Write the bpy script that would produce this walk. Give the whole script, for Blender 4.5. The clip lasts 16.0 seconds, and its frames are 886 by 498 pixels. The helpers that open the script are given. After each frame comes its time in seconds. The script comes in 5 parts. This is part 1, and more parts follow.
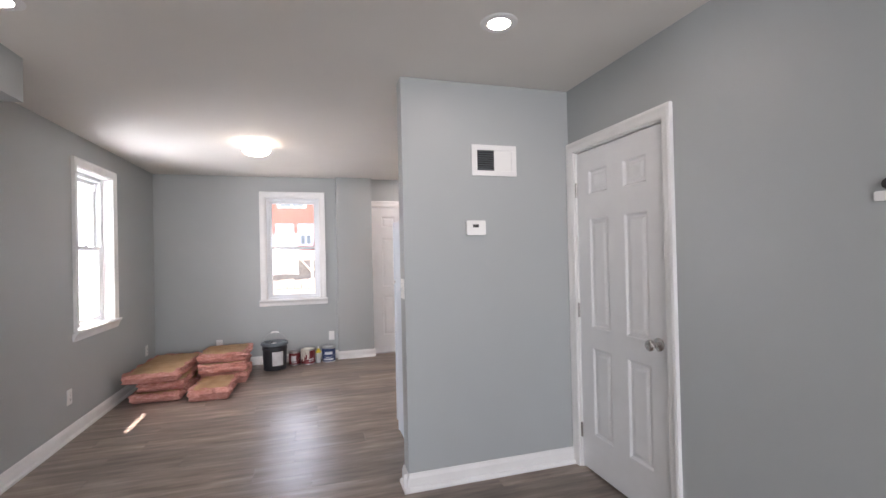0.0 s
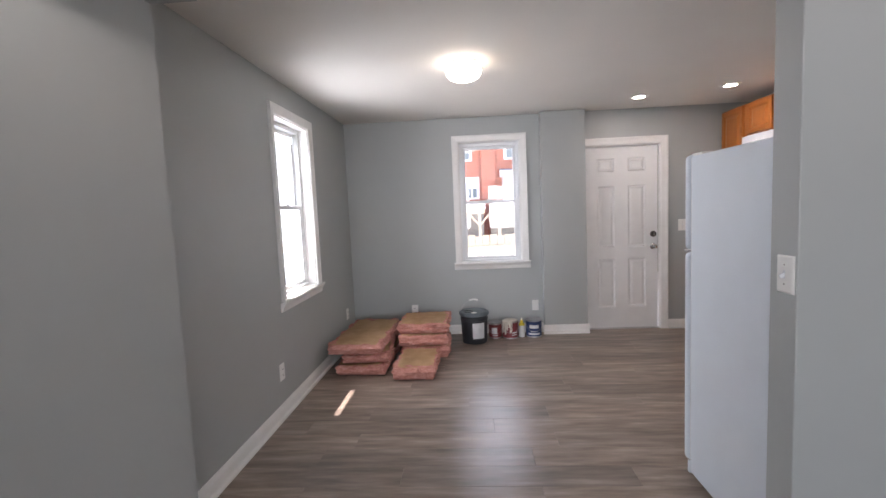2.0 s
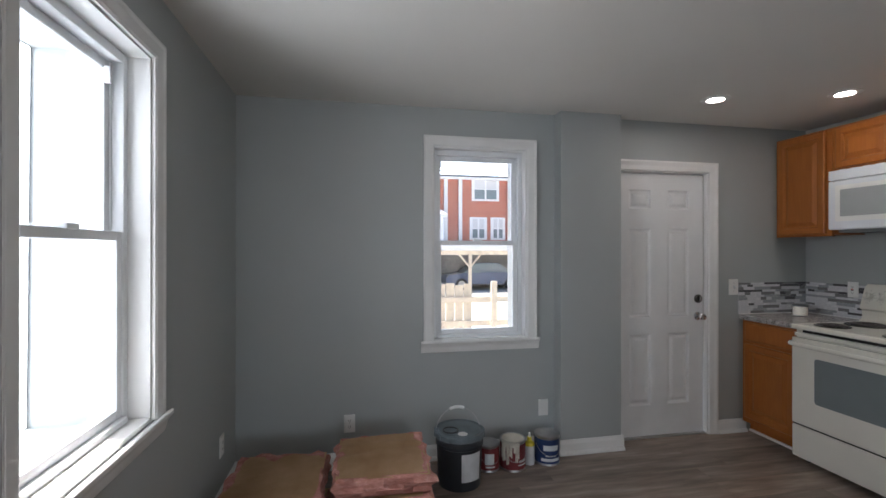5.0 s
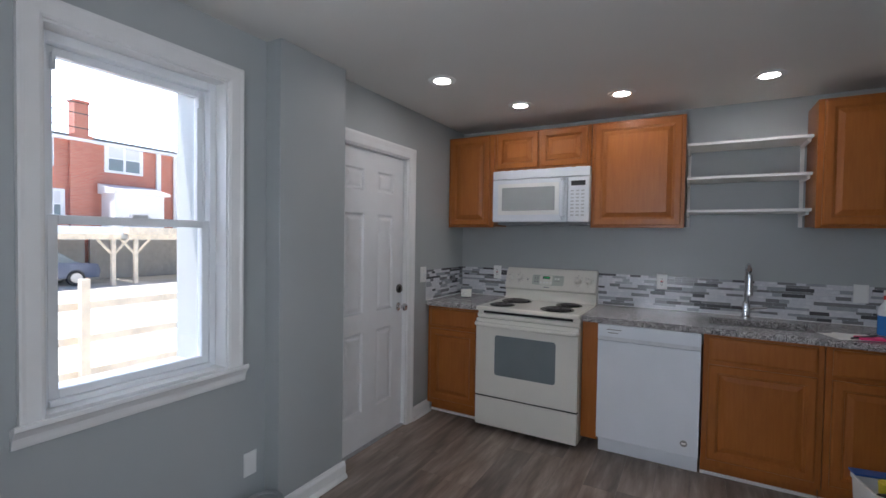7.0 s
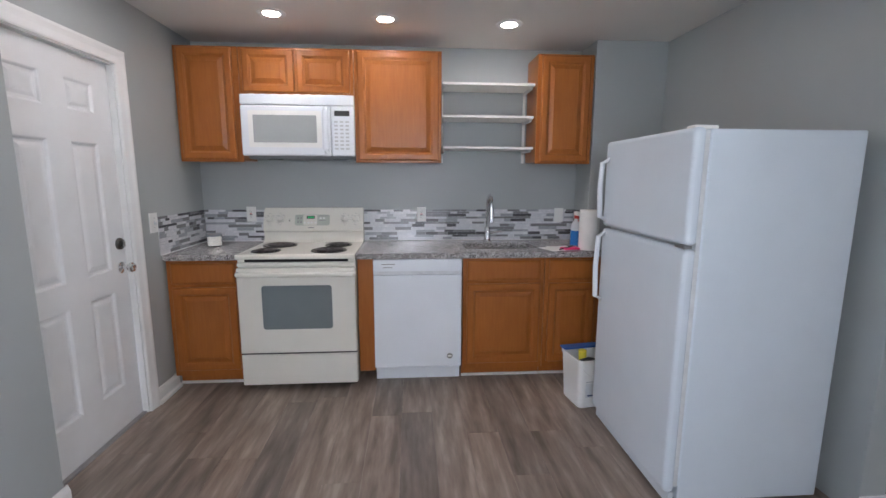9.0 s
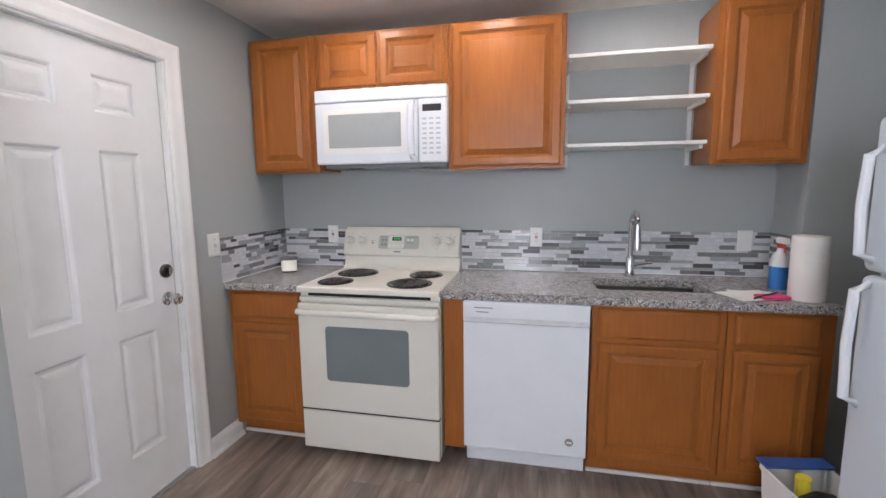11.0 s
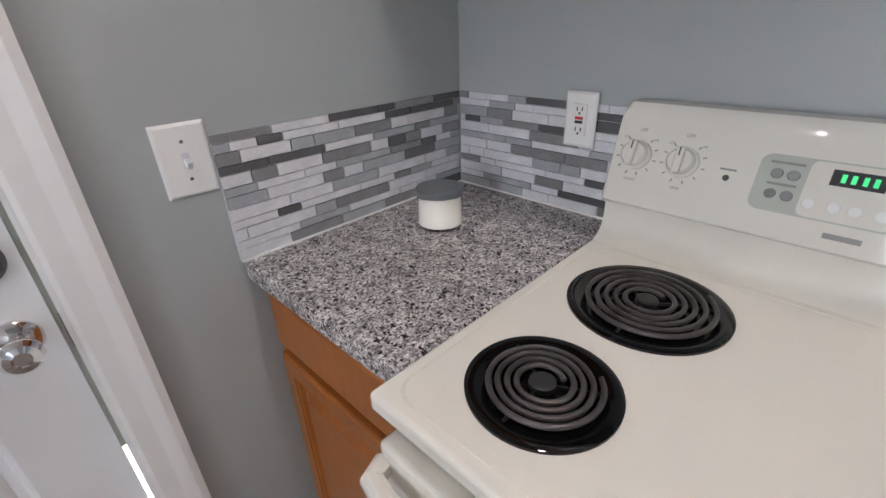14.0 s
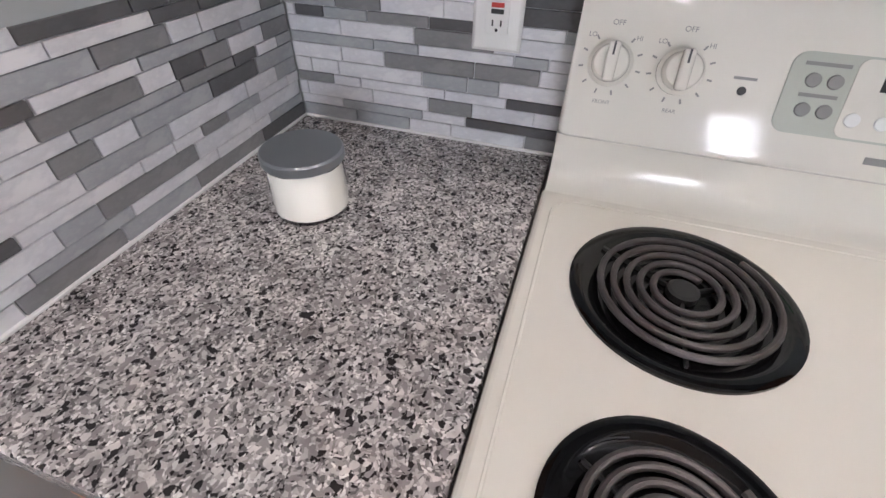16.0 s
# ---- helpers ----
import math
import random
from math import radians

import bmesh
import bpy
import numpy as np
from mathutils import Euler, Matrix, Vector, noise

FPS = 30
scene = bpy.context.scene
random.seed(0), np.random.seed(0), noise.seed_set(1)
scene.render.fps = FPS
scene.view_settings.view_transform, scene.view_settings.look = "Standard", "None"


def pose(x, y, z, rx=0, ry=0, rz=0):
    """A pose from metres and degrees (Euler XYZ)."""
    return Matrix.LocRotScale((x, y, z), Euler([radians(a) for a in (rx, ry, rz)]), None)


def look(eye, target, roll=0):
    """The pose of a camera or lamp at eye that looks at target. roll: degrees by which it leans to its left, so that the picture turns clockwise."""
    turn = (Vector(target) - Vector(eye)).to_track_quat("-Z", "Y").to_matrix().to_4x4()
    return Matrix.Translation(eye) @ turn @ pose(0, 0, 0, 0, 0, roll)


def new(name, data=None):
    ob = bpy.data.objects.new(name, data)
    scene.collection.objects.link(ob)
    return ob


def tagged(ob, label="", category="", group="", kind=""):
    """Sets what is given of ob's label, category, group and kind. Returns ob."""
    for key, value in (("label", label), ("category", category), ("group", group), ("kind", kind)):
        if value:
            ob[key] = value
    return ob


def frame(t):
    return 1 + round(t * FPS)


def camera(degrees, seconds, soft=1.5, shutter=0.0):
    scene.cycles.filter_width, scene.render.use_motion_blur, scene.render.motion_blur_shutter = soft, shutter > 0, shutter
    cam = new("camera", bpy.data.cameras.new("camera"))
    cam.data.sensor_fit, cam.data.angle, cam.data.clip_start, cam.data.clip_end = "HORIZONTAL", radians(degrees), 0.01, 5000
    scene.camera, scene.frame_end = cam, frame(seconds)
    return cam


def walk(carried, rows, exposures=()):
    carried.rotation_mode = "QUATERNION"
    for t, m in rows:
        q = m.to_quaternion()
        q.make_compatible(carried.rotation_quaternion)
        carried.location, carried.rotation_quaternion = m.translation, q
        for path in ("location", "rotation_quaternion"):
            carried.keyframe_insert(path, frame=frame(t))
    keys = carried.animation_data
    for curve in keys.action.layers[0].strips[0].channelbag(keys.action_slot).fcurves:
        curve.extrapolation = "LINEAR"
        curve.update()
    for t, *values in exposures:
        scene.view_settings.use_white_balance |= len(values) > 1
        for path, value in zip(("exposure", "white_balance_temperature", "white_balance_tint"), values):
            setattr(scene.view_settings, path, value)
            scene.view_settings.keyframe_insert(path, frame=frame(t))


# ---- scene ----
cam = camera(89.9, 16.0)
PATH = [
    (0, (0.791, 0.679, 1.366), (1.365, 2.595, 1.383), -1.3),
    (0.5, (0.679, 0.974, 1.352), (0.692, 2.973, 1.293), -1.7),
    (1, (0.498, 1.212, 1.339), (0.315, 3.203, 1.351), -0.6),
    (1.5, (0.384, 1.482, 1.348), (0.158, 3.462, 1.167), -1.8),
    (2, (0.35, 1.839, 1.4), (0.224, 3.829, 1.227), -2.5),
    (2.5, (0.227, 2.148, 1.365), (0.179, 4.145, 1.266), -1.1),
    (3, (0.178, 2.508, 1.4), (0.41, 4.494, 1.354), -1.0),
    (3.2, (0.123, 2.678, 1.361), (0.225, 4.675, 1.346), -0.4),
    (5.3, (-0.293, 3.981, 1.433), (0.259, 5.904, 1.431), 0.3),
    (5.5, (-0.295, 4.1, 1.423), (0.452, 5.956, 1.39), 0.6),
    (6, (-0.279, 4.407, 1.433), (0.868, 6.044, 1.359), -0.2),
    (6.5, (-0.312, 4.662, 1.421), (1.09, 6.087, 1.367), 1.4),
    (7, (-0.383, 4.906, 1.43), (1.358, 5.888, 1.38), 0.9),
    (7.5, (-0.325, 5.079, 1.431), (1.582, 5.68, 1.379), -0.8),
    (8, (-0.298, 5.221, 1.418), (1.685, 5.422, 1.259), -0.4),
    (8.2, (-0.282, 5.235, 1.42), (1.707, 5.196, 1.213), -0.4),
    (10.3, (0.079, 5.1, 1.404), (2.036, 4.964, 1.015), 0.4),
    (10.5, (0.229, 5.101, 1.403), (2.2, 5.101, 1.065), 0.5),
    (11, (0.596, 5.081, 1.41), (2.532, 5.508, 1.15), -0.6),
    (11.5, (0.939, 5.112, 1.42), (2.695, 6.069, 1.445), -1.0),
    (12, (1.302, 5.232, 1.418), (3.022, 6.252, 1.45), 0.3),
    (12.5, (1.602, 5.387, 1.417), (3.167, 6.632, 1.382), -0.3),
    (13, (1.943, 5.579, 1.392), (3.305, 6.992, 1.005), -0.5),
    (13.5, (2.186, 5.8, 1.373), (3.497, 7.175, 0.747), -2.0),
    (14, (2.417, 5.958, 1.33), (3.674, 7.217, 0.416), -2.0),
    (14.5, (2.562, 6.082, 1.291), (3.679, 7.268, 0.13), 0.1),
    (15, (2.613, 6.218, 1.294), (3.77, 7.234, 0.017), 1.9),
    (15.5, (2.62, 6.309, 1.28), (3.9, 7.064, -0.059), 3.6),
    (16, (2.642, 6.287, 1.281), (4.081, 6.748, -0.028), 1.1),
]
EXPOSURES = [(0, 1.75, 6750, 21), (1.5, 1.5, 6700, 20), (3, 1.35, 6700, 19), (5.5, 0.45, 6200, 13), (6, 0.97, 6000, 13), (6.5, 0.90, 5950, 13), (7, 0.65, 6000, 14),
             (7.5, -0.03, 6150, 14), (8, 0.50, 6150, 15), (10.5, 1.75, 6250, 16), (11.5, 1.70, 6450, 18), (12.5, 1.65, 6500, 18), (13.5, 1.74, 6400, 17), (14, 1.74, 6300, 17), (14.5, 1.80, 6250, 16), (15, 1.74, 6300, 17), (15.5, 1.85, 6350, 18), (16, 2.0, 6350, 19)]
walk(cam, [(t, look(eye, target, roll)) for t, eye, target, roll in PATH], EXPOSURES)

# ---- world and sun ----
world = bpy.data.worlds.new("sky")
scene.world = world
world.use_nodes = True
wn = world.node_tree
sky = wn.nodes.new("ShaderNodeTexSky")
sky.sky_type, sky.sun_disc = "NISHITA", False
sky.sun_elevation, sky.sun_rotation = radians(67), radians(297)
wn.nodes["Background"].inputs["Strength"].default_value = 0.15
wn.links.new(sky.outputs["Color"], wn.nodes["Background"].inputs["Color"])
sun = new("sun", bpy.data.lights.new("sun", "SUN"))
sun.data.energy, sun.data.angle, sun.data.color = 5.0, radians(0.5), (1.0, 0.95, 0.88)
sun.matrix_world = look((-3.8, 1.95, 10.0), (0, 0, 0))


def day_panel(name, eye, target, w, h, watts):
    """Sky light entering at a window's opening."""
    lamp = new(name, bpy.data.lights.new(name, "AREA"))
    lamp.data.shape, lamp.data.size, lamp.data.size_y = "RECTANGLE", w, h
    lamp.data.energy, lamp.data.color = watts, (0.88, 0.95, 1.0)
    lamp.matrix_world = look(eye, target)
    return lamp


day_panel("daylight_side_window", (-1.40, 5.285, 1.47), (1.0, 5.285, 1.45), 0.662, 1.33, 14)
day_panel("daylight_front_window_1", (-0.1, -3.56, 1.45), (-0.1, 2.0, 1.2), 0.95, 1.45, 25)
day_panel("daylight_front_window_2", (1.5, -3.56, 1.45), (1.5, 2.0, 1.2), 0.95, 1.45, 25)


# ---- materials ----
def principled(name):
    m = bpy.data.materials.new(name)
    m.use_nodes = True
    return m, m.node_tree, m.node_tree.nodes["Principled BSDF"]


def coords(nt, scale=(1, 1, 1), space="Object"):
    tc, mp = nt.nodes.new("ShaderNodeTexCoord"), nt.nodes.new("ShaderNodeMapping")
    mp.inputs["Scale"].default_value = scale
    nt.links.new(tc.outputs[space], mp.inputs["Vector"])
    return mp.outputs["Vector"]


def noise_tex(nt, vec, scale, detail=4, rough=0.55):
    n = nt.nodes.new("ShaderNodeTexNoise")
    n.inputs["Scale"].default_value, n.inputs["Detail"].default_value = scale, detail
    n.inputs["Roughness"].default_value = rough
    nt.links.new(vec, n.inputs["Vector"])
    return n.outputs["Fac"]


def ramp(nt, fac, stops, mode="LINEAR"):
    r = nt.nodes.new("ShaderNodeValToRGB")
    r.color_ramp.interpolation = mode
    els = r.color_ramp.elements
    while len(els) < len(stops):
        els.new(0.5)
    for e, (p, c) in zip(els, stops):
        e.position, e.color = p, (*c, 1)
    nt.links.new(fac, r.inputs["Fac"])
    return r.outputs["Color"]


def mixed(nt, fac, a, b, mode="MIX"):
    m = nt.nodes.new("ShaderNodeMix")
    m.data_type, m.blend_type = "RGBA", mode
    for sock, v in ((m.inputs[0], fac), (m.inputs[6], a), (m.inputs[7], b)):
        if isinstance(v, (int, float)):
            sock.default_value = v
        elif isinstance(v, tuple):
            sock.default_value = (*v, 1)
        else:
            nt.links.new(v, sock)
    return m.outputs[2]


def bumped(nt, bsdf, height, strength=0.2, dist=0.002):
    b = nt.nodes.new("ShaderNodeBump")
    b.inputs["Strength"].default_value, b.inputs["Distance"].default_value = strength, dist
    nt.links.new(height, b.inputs["Height"])
    nt.links.new(b.outputs["Normal"], bsdf.inputs["Normal"])


def plain(name, color, rough=0.5, metal=0.0, vary=0.06, scale=6.0, grain=220.0, bump=0.08, coat=0.0):
    """A paint, plastic or metal with slight mottling and fine relief."""
    m, nt, b = principled(name)
    v = coords(nt)
    big = noise_tex(nt, v, scale, 3)
    lo, hi = tuple(c * (1 - vary) for c in color), tuple(min(1, c * (1 + vary)) for c in color)
    nt.links.new(ramp(nt, big, [(0.3, lo), (0.7, hi)]), b.inputs["Base Color"])
    b.inputs["Roughness"].default_value, b.inputs["Metallic"].default_value = rough, metal
    b.inputs["Coat Weight"].default_value = coat
    if bump:
        bumped(nt, b, noise_tex(nt, v, grain, 2), bump, 0.001)
    return m


WALL = plain("grey_wall_paint", (0.392, 0.417, 0.418), 0.42, vary=0.03, scale=1.2, grain=150, bump=0.12)
CEIL = plain("ceiling_paint", (0.76, 0.74, 0.70), 0.75, vary=0.03, scale=1.0, grain=120, bump=0.15)
TRIM = plain("white_trim_paint", (0.80, 0.80, 0.79), 0.32, vary=0.03, grain=90)
DOORP = plain("white_door_paint", (0.78, 0.79, 0.80), 0.36, vary=0.03, grain=90)
VINYL = plain("white_vinyl", (0.82, 0.84, 0.86), 0.35, vary=0.02)
BISQUE = plain("bisque_enamel", (0.78, 0.755, 0.685), 0.09, vary=0.015, bump=0.02)
APPL = plain("white_appliance_enamel", (0.80, 0.83, 0.87), 0.25, vary=0.015, bump=0.03)
FRIDGEP = plain("pebbled_white_enamel", (0.66, 0.725, 0.79), 0.34, vary=0.015, grain=420, bump=0.25)
PLAST = plain("white_plastic", (0.82, 0.82, 0.80), 0.35, vary=0.02)
GREYPLAST = plain("grey_plastic", (0.48, 0.51, 0.45), 0.4)
BLACKEN = plain("black_enamel", (0.004, 0.004, 0.0045), 0.05, bump=0.0)
COIL = plain("burnt_coil_metal", (0.085, 0.075, 0.073), 0.42, metal=0.45, vary=0.3, scale=30)
# near-black colour that paints the shade inside gaps, slots and holes
DARK = plain("gap_shade_black", (0.012, 0.012, 0.012), 0.8)
CHROME = plain("chrome", (0.75, 0.75, 0.76), 0.08, metal=1.0, vary=0.02, bump=0.0)
NICKEL = plain("satin_nickel", (0.52, 0.50, 0.48), 0.25, metal=1.0, vary=0.05, bump=0.0)
DARKNICKEL = plain("dark_nickel", (0.16, 0.155, 0.15), 0.25, metal=1.0, vary=0.08, bump=0.0)
STEEL = plain("brushed_steel", (0.50, 0.50, 0.51), 0.28, metal=1.0, vary=0.08, scale=20)
SINKSTEEL = plain("worn_sink_steel", (0.26, 0.26, 0.24), 0.3, metal=1.0, vary=0.1, scale=18)
LIDGREY = plain("pewter_lid", (0.27, 0.29, 0.31), 0.35, metal=0.7, vary=0.05)
WAX = plain("candle_wax", (0.90, 0.88, 0.80), 0.45, vary=0.03)
INK = plain("dark_ink", (0.06, 0.06, 0.06), 0.5, bump=0)
GREYINK = plain("grey_ink", (0.28, 0.28, 0.27), 0.5, bump=0)
PAPER = plain("white_paper", (0.80, 0.79, 0.76), 0.7)
PINKCARD = plain("hot_pink_card", (0.85, 0.06, 0.22), 0.6)
TOWEL = plain("paper_towel", (0.82, 0.80, 0.77), 0.9, grain=140, bump=0.5)
BLUE = plain("blue_print", (0.03, 0.10, 0.34), 0.4)
SKYBLUE = plain("blue_liquid", (0.04, 0.20, 0.55), 0.2)
RED = plain("red_plastic", (0.55, 0.04, 0.03), 0.4)
MAROON = plain("maroon_can_label", (0.20, 0.035, 0.04), 0.4, vary=0.2)
YELLOW = plain("yellow_plastic", (0.72, 0.60, 0.05), 0.4)
BUCKETBLK = plain("charcoal_pail", (0.030, 0.034, 0.040), 0.42, vary=0.2)
BUCKETLID = plain("dusty_grey_lid", (0.13, 0.16, 0.18), 0.5, vary=0.15, scale=14)
PAINTDRIP = plain("dried_paint", (0.70, 0.66, 0.58), 0.5, vary=0.1, scale=20)
LABELW = plain("pale_label", (0.66, 0.68, 0.70), 0.55, vary=0.08, scale=20)
GREYMETAL = plain("grey_painted_metal", (0.22, 0.23, 0.24), 0.45, vary=0.06)
KEYGREY = plain("grey_key_print", (0.52, 0.53, 0.54), 0.5)
NAVY = plain("navy_can_label", (0.016, 0.042, 0.14), 0.35, vary=0.15)
BLACKPL = plain("black_plastic", (0.02, 0.02, 0.02), 0.4)
GROUT = plain("pale_grout", (0.62, 0.64, 0.66), 0.85)
WHITELINER = plain("white_lacquer_shelf", (0.80, 0.79, 0.76), 0.4, vary=0.02)


def make_wood():
    m, nt, b = principled("honey_maple")
    v = coords(nt, (14, 14, 1.2))
    g = noise_tex(nt, v, 5.0, 6, 0.6)
    base = ramp(nt, g, [(0.25, (0.300, 0.093, 0.017)), (0.55, (0.355, 0.119, 0.022)), (0.8, (0.410, 0.148, 0.031))])
    big = noise_tex(nt, coords(nt, (2, 2, 1)), 2.0, 2)
    nt.links.new(mixed(nt, 0.25, base, ramp(nt, big, [(0.3, (0.27, 0.072, 0.013)), (0.7, (0.45, 0.148, 0.032))])), b.inputs["Base Color"])
    b.inputs["Roughness"].default_value, b.inputs["Specular IOR Level"].default_value = 0.34, 0.38
    bumped(nt, b, g, 0.06, 0.001)
    return m


WOOD = make_wood()


def make_granite():
    m, nt, b = principled("speckled_granite")
    v = coords(nt)
    warp = nt.nodes.new("ShaderNodeTexNoise")
    warp.inputs["Scale"].default_value = 60
    nt.links.new(v, warp.inputs["Vector"])
    vm = nt.nodes.new("ShaderNodeVectorMath")
    vm.operation = "MULTIPLY_ADD"
    nt.links.new(warp.outputs["Color"], vm.inputs[0])
    vm.inputs[1].default_value = (0.012, 0.012, 0.012)
    nt.links.new(v, vm.inputs[2])

    def cells(scale):
        vo = nt.nodes.new("ShaderNodeTexVoronoi")
        vo.inputs["Scale"].default_value = scale
        nt.links.new(vm.outputs[0], vo.inputs["Vector"])
        sep = nt.nodes.new("ShaderNodeSeparateColor")
        nt.links.new(vo.outputs["Color"], sep.inputs[0])
        return sep.outputs
    a, c = cells(350), cells(185)
    fine = ramp(nt, a[0], [(0.0, (0.030, 0.028, 0.029)), (0.11, (0.15, 0.143, 0.145)), (0.28, (0.30, 0.285, 0.283)),
                           (0.58, (0.46, 0.44, 0.435)), (0.84, (0.70, 0.69, 0.68))], "CONSTANT")
    coarse = ramp(nt, c[1], [(0.0, (0.030, 0.028, 0.029)), (0.24, (0.28, 0.265, 0.265)), (0.62, (0.58, 0.56, 0.55))], "CONSTANT")
    pick = ramp(nt, c[2], [(0.0, (0, 0, 0)), (0.70, (1, 1, 1))], "CONSTANT")
    cloud = ramp(nt, noise_tex(nt, v, 26, 4, 0.65), [(0.32, (0.70, 0.68, 0.68)), (0.5, (1.06, 1.04, 1.04)), (0.68, (1.34, 1.32, 1.30))])
    nt.links.new(mixed(nt, 1.0, mixed(nt, pick, fine, coarse), cloud, "MULTIPLY"), b.inputs["Base Color"])
    b.inputs["Roughness"].default_value = 0.16
    bumped(nt, b, noise_tex(nt, v, 300, 2), 0.03, 0.0005)
    return m


GRANITE = make_granite()


def make_plank():
    """Grey-brown vinyl plank; grain along x, shade by plank."""
    m, nt, b = principled("grey_brown_plank")
    oi = nt.nodes.new("ShaderNodeObjectInfo")
    tc = nt.nodes.new("ShaderNodeTexCoord")
    add = nt.nodes.new("ShaderNodeVectorMath")
    add.operation = "MULTIPLY_ADD"
    comb = nt.nodes.new("ShaderNodeCombineXYZ")
    nt.links.new(oi.outputs["Random"], comb.inputs[0])
    nt.links.new(oi.outputs["Random"], comb.inputs[2])
    nt.links.new(comb.outputs[0], add.inputs[0])
    add.inputs[1].default_value = (37, 11, 53)
    nt.links.new(tc.outputs["Object"], add.inputs[2])
    mp = nt.nodes.new("ShaderNodeMapping")
    mp.inputs["Scale"].default_value = (0.65, 4.2, 1)
    nt.links.new(add.outputs[0], mp.inputs["Vector"])
    g = noise_tex(nt, mp.outputs[0], 4.0, 6, 0.55)
    base = ramp(nt, g, [(0.30, (0.125, 0.096, 0.080)), (0.44, (0.200, 0.158, 0.134)), (0.56, (0.260, 0.209, 0.177)), (0.70, (0.375, 0.311, 0.265))])
    shade = ramp(nt, oi.outputs["Random"], [(0.0, (0.82, 0.82, 0.82)), (1.0, (1.16, 1.12, 1.08))])
    nt.links.new(mixed(nt, 1.0, base, shade, "MULTIPLY"), b.inputs["Base Color"])
    rr = nt.nodes.new("ShaderNodeMapRange")
    rr.inputs[3].default_value, rr.inputs[4].default_value = 0.30, 0.46
    nt.links.new(g, rr.inputs[0])
    nt.links.new(rr.outputs[0], b.inputs["Roughness"])
    bumped(nt, b, g, 0.12, 0.001)
    return m


PLANK = make_plank()


def make_tile():
    """Strip mosaic: marble white, pale grey, mid and dark grey glass by piece."""
    m, nt, b = principled("strip_mosaic")
    oi, geo = nt.nodes.new("ShaderNodeObjectInfo"), nt.nodes.new("ShaderNodeNewGeometry")
    mx = nt.nodes.new("ShaderNodeMath")
    mx.operation = "ADD"
    nt.links.new(oi.outputs["Random"], mx.inputs[0])
    nt.links.new(geo.outputs["Random Per Island"], mx.inputs[1])
    fr = nt.nodes.new("ShaderNodeMath")
    fr.operation = "FRACT"
    nt.links.new(mx.outputs[0], fr.inputs[0])
    col = ramp(nt, fr.outputs[0], [(0.0, (0.74, 0.74, 0.76)), (0.42, (0.40, 0.415, 0.435)), (0.56, (0.25, 0.25, 0.255)),
                                   (0.76, (0.105, 0.105, 0.11)), (0.87, (0.70, 0.71, 0.735))], "CONSTANT")
    v = coords(nt, (1, 1, 2.0), "Object")
    veins = ramp(nt, noise_tex(nt, v, 16, 5, 0.6), [(0.36, (0.80, 0.81, 0.83)), (0.46, (0.97, 0.97, 0.98)), (0.53, (0.88, 0.885, 0.90)), (0.60, (1.02, 1.02, 1.02)), (0.75, (1.06, 1.06, 1.06))])
    nt.links.new(mixed(nt, 1.0, col, veins, "MULTIPLY"), b.inputs["Base Color"])
    b.inputs["Roughness"].default_value, b.inputs["IOR"].default_value = 0.18, 1.8
    bumped(nt, b, noise_tex(nt, coords(nt), 45, 3), 0.25, 0.002)
    return m


TILE = make_tile()


def make_glass(name, tint=(1, 1, 1), rough=0.0, ior=1.45):
    m, nt, b = principled(name)
    b.inputs["Base Color"].default_value = (*tint, 1)
    b.inputs["Transmission Weight"].default_value, b.inputs["Roughness"].default_value = 1.0, rough
    b.inputs["IOR"].default_value = ior
    return m


GLASS = make_glass("window_glass")
OVENGLASS = plain("grey_oven_glass", (0.20, 0.23, 0.24), 0.07, vary=0.02, bump=0.0, coat=0.5)
MWGLASS = plain("pale_screened_glass", (0.40, 0.42, 0.42), 0.12, vary=0.03, bump=0.0, coat=0.5)
JARGLASS = make_glass("jar_glass")


def make_glow(name, color, strength):
    m, nt, b = principled(name)
    b.inputs["Base Color"].default_value = (*color, 1)
    b.inputs["Emission Color"].default_value = (*color, 1)
    b.inputs["Emission Strength"].default_value = strength
    return m


SPOTGLOW = make_glow("led_lens", (1.0, 0.94, 0.87), 48.0)
DOMEGLOW = make_glow("lit_opal_glass", (1.0, 0.91, 0.77), 4.2)
CLOCK = make_glow("green_clock_digits", (0.04, 0.62, 0.20), 0.28)


def make_fibre():
    m, nt, b = principled("pink_fibreglass")
    v = coords(nt, (1, 1, 3))
    n = noise_tex(nt, v, 22, 8, 0.7)
    nt.links.new(ramp(nt, n, [(0.25, (0.45, 0.17, 0.13)), (0.5, (0.64, 0.30, 0.25)), (0.75, (0.80, 0.49, 0.43))]), b.inputs["Base Color"])
    b.inputs["Roughness"].default_value = 0.95
    bumped(nt, b, n, 0.9, 0.02)
    return m


FIBRE = make_fibre()


def make_kraft():
    m, nt, b = principled("kraft_facing")
    v = coords(nt)
    n = noise_tex(nt, v, 6, 5)
    nt.links.new(ramp(nt, n, [(0.3, (0.50, 0.30, 0.15)), (0.7, (0.68, 0.46, 0.26))]), b.inputs["Base Color"])
    b.inputs["Roughness"].default_value = 0.7
    bumped(nt, b, n, 0.5, 0.01)
    return m


KRAFT = make_kraft()


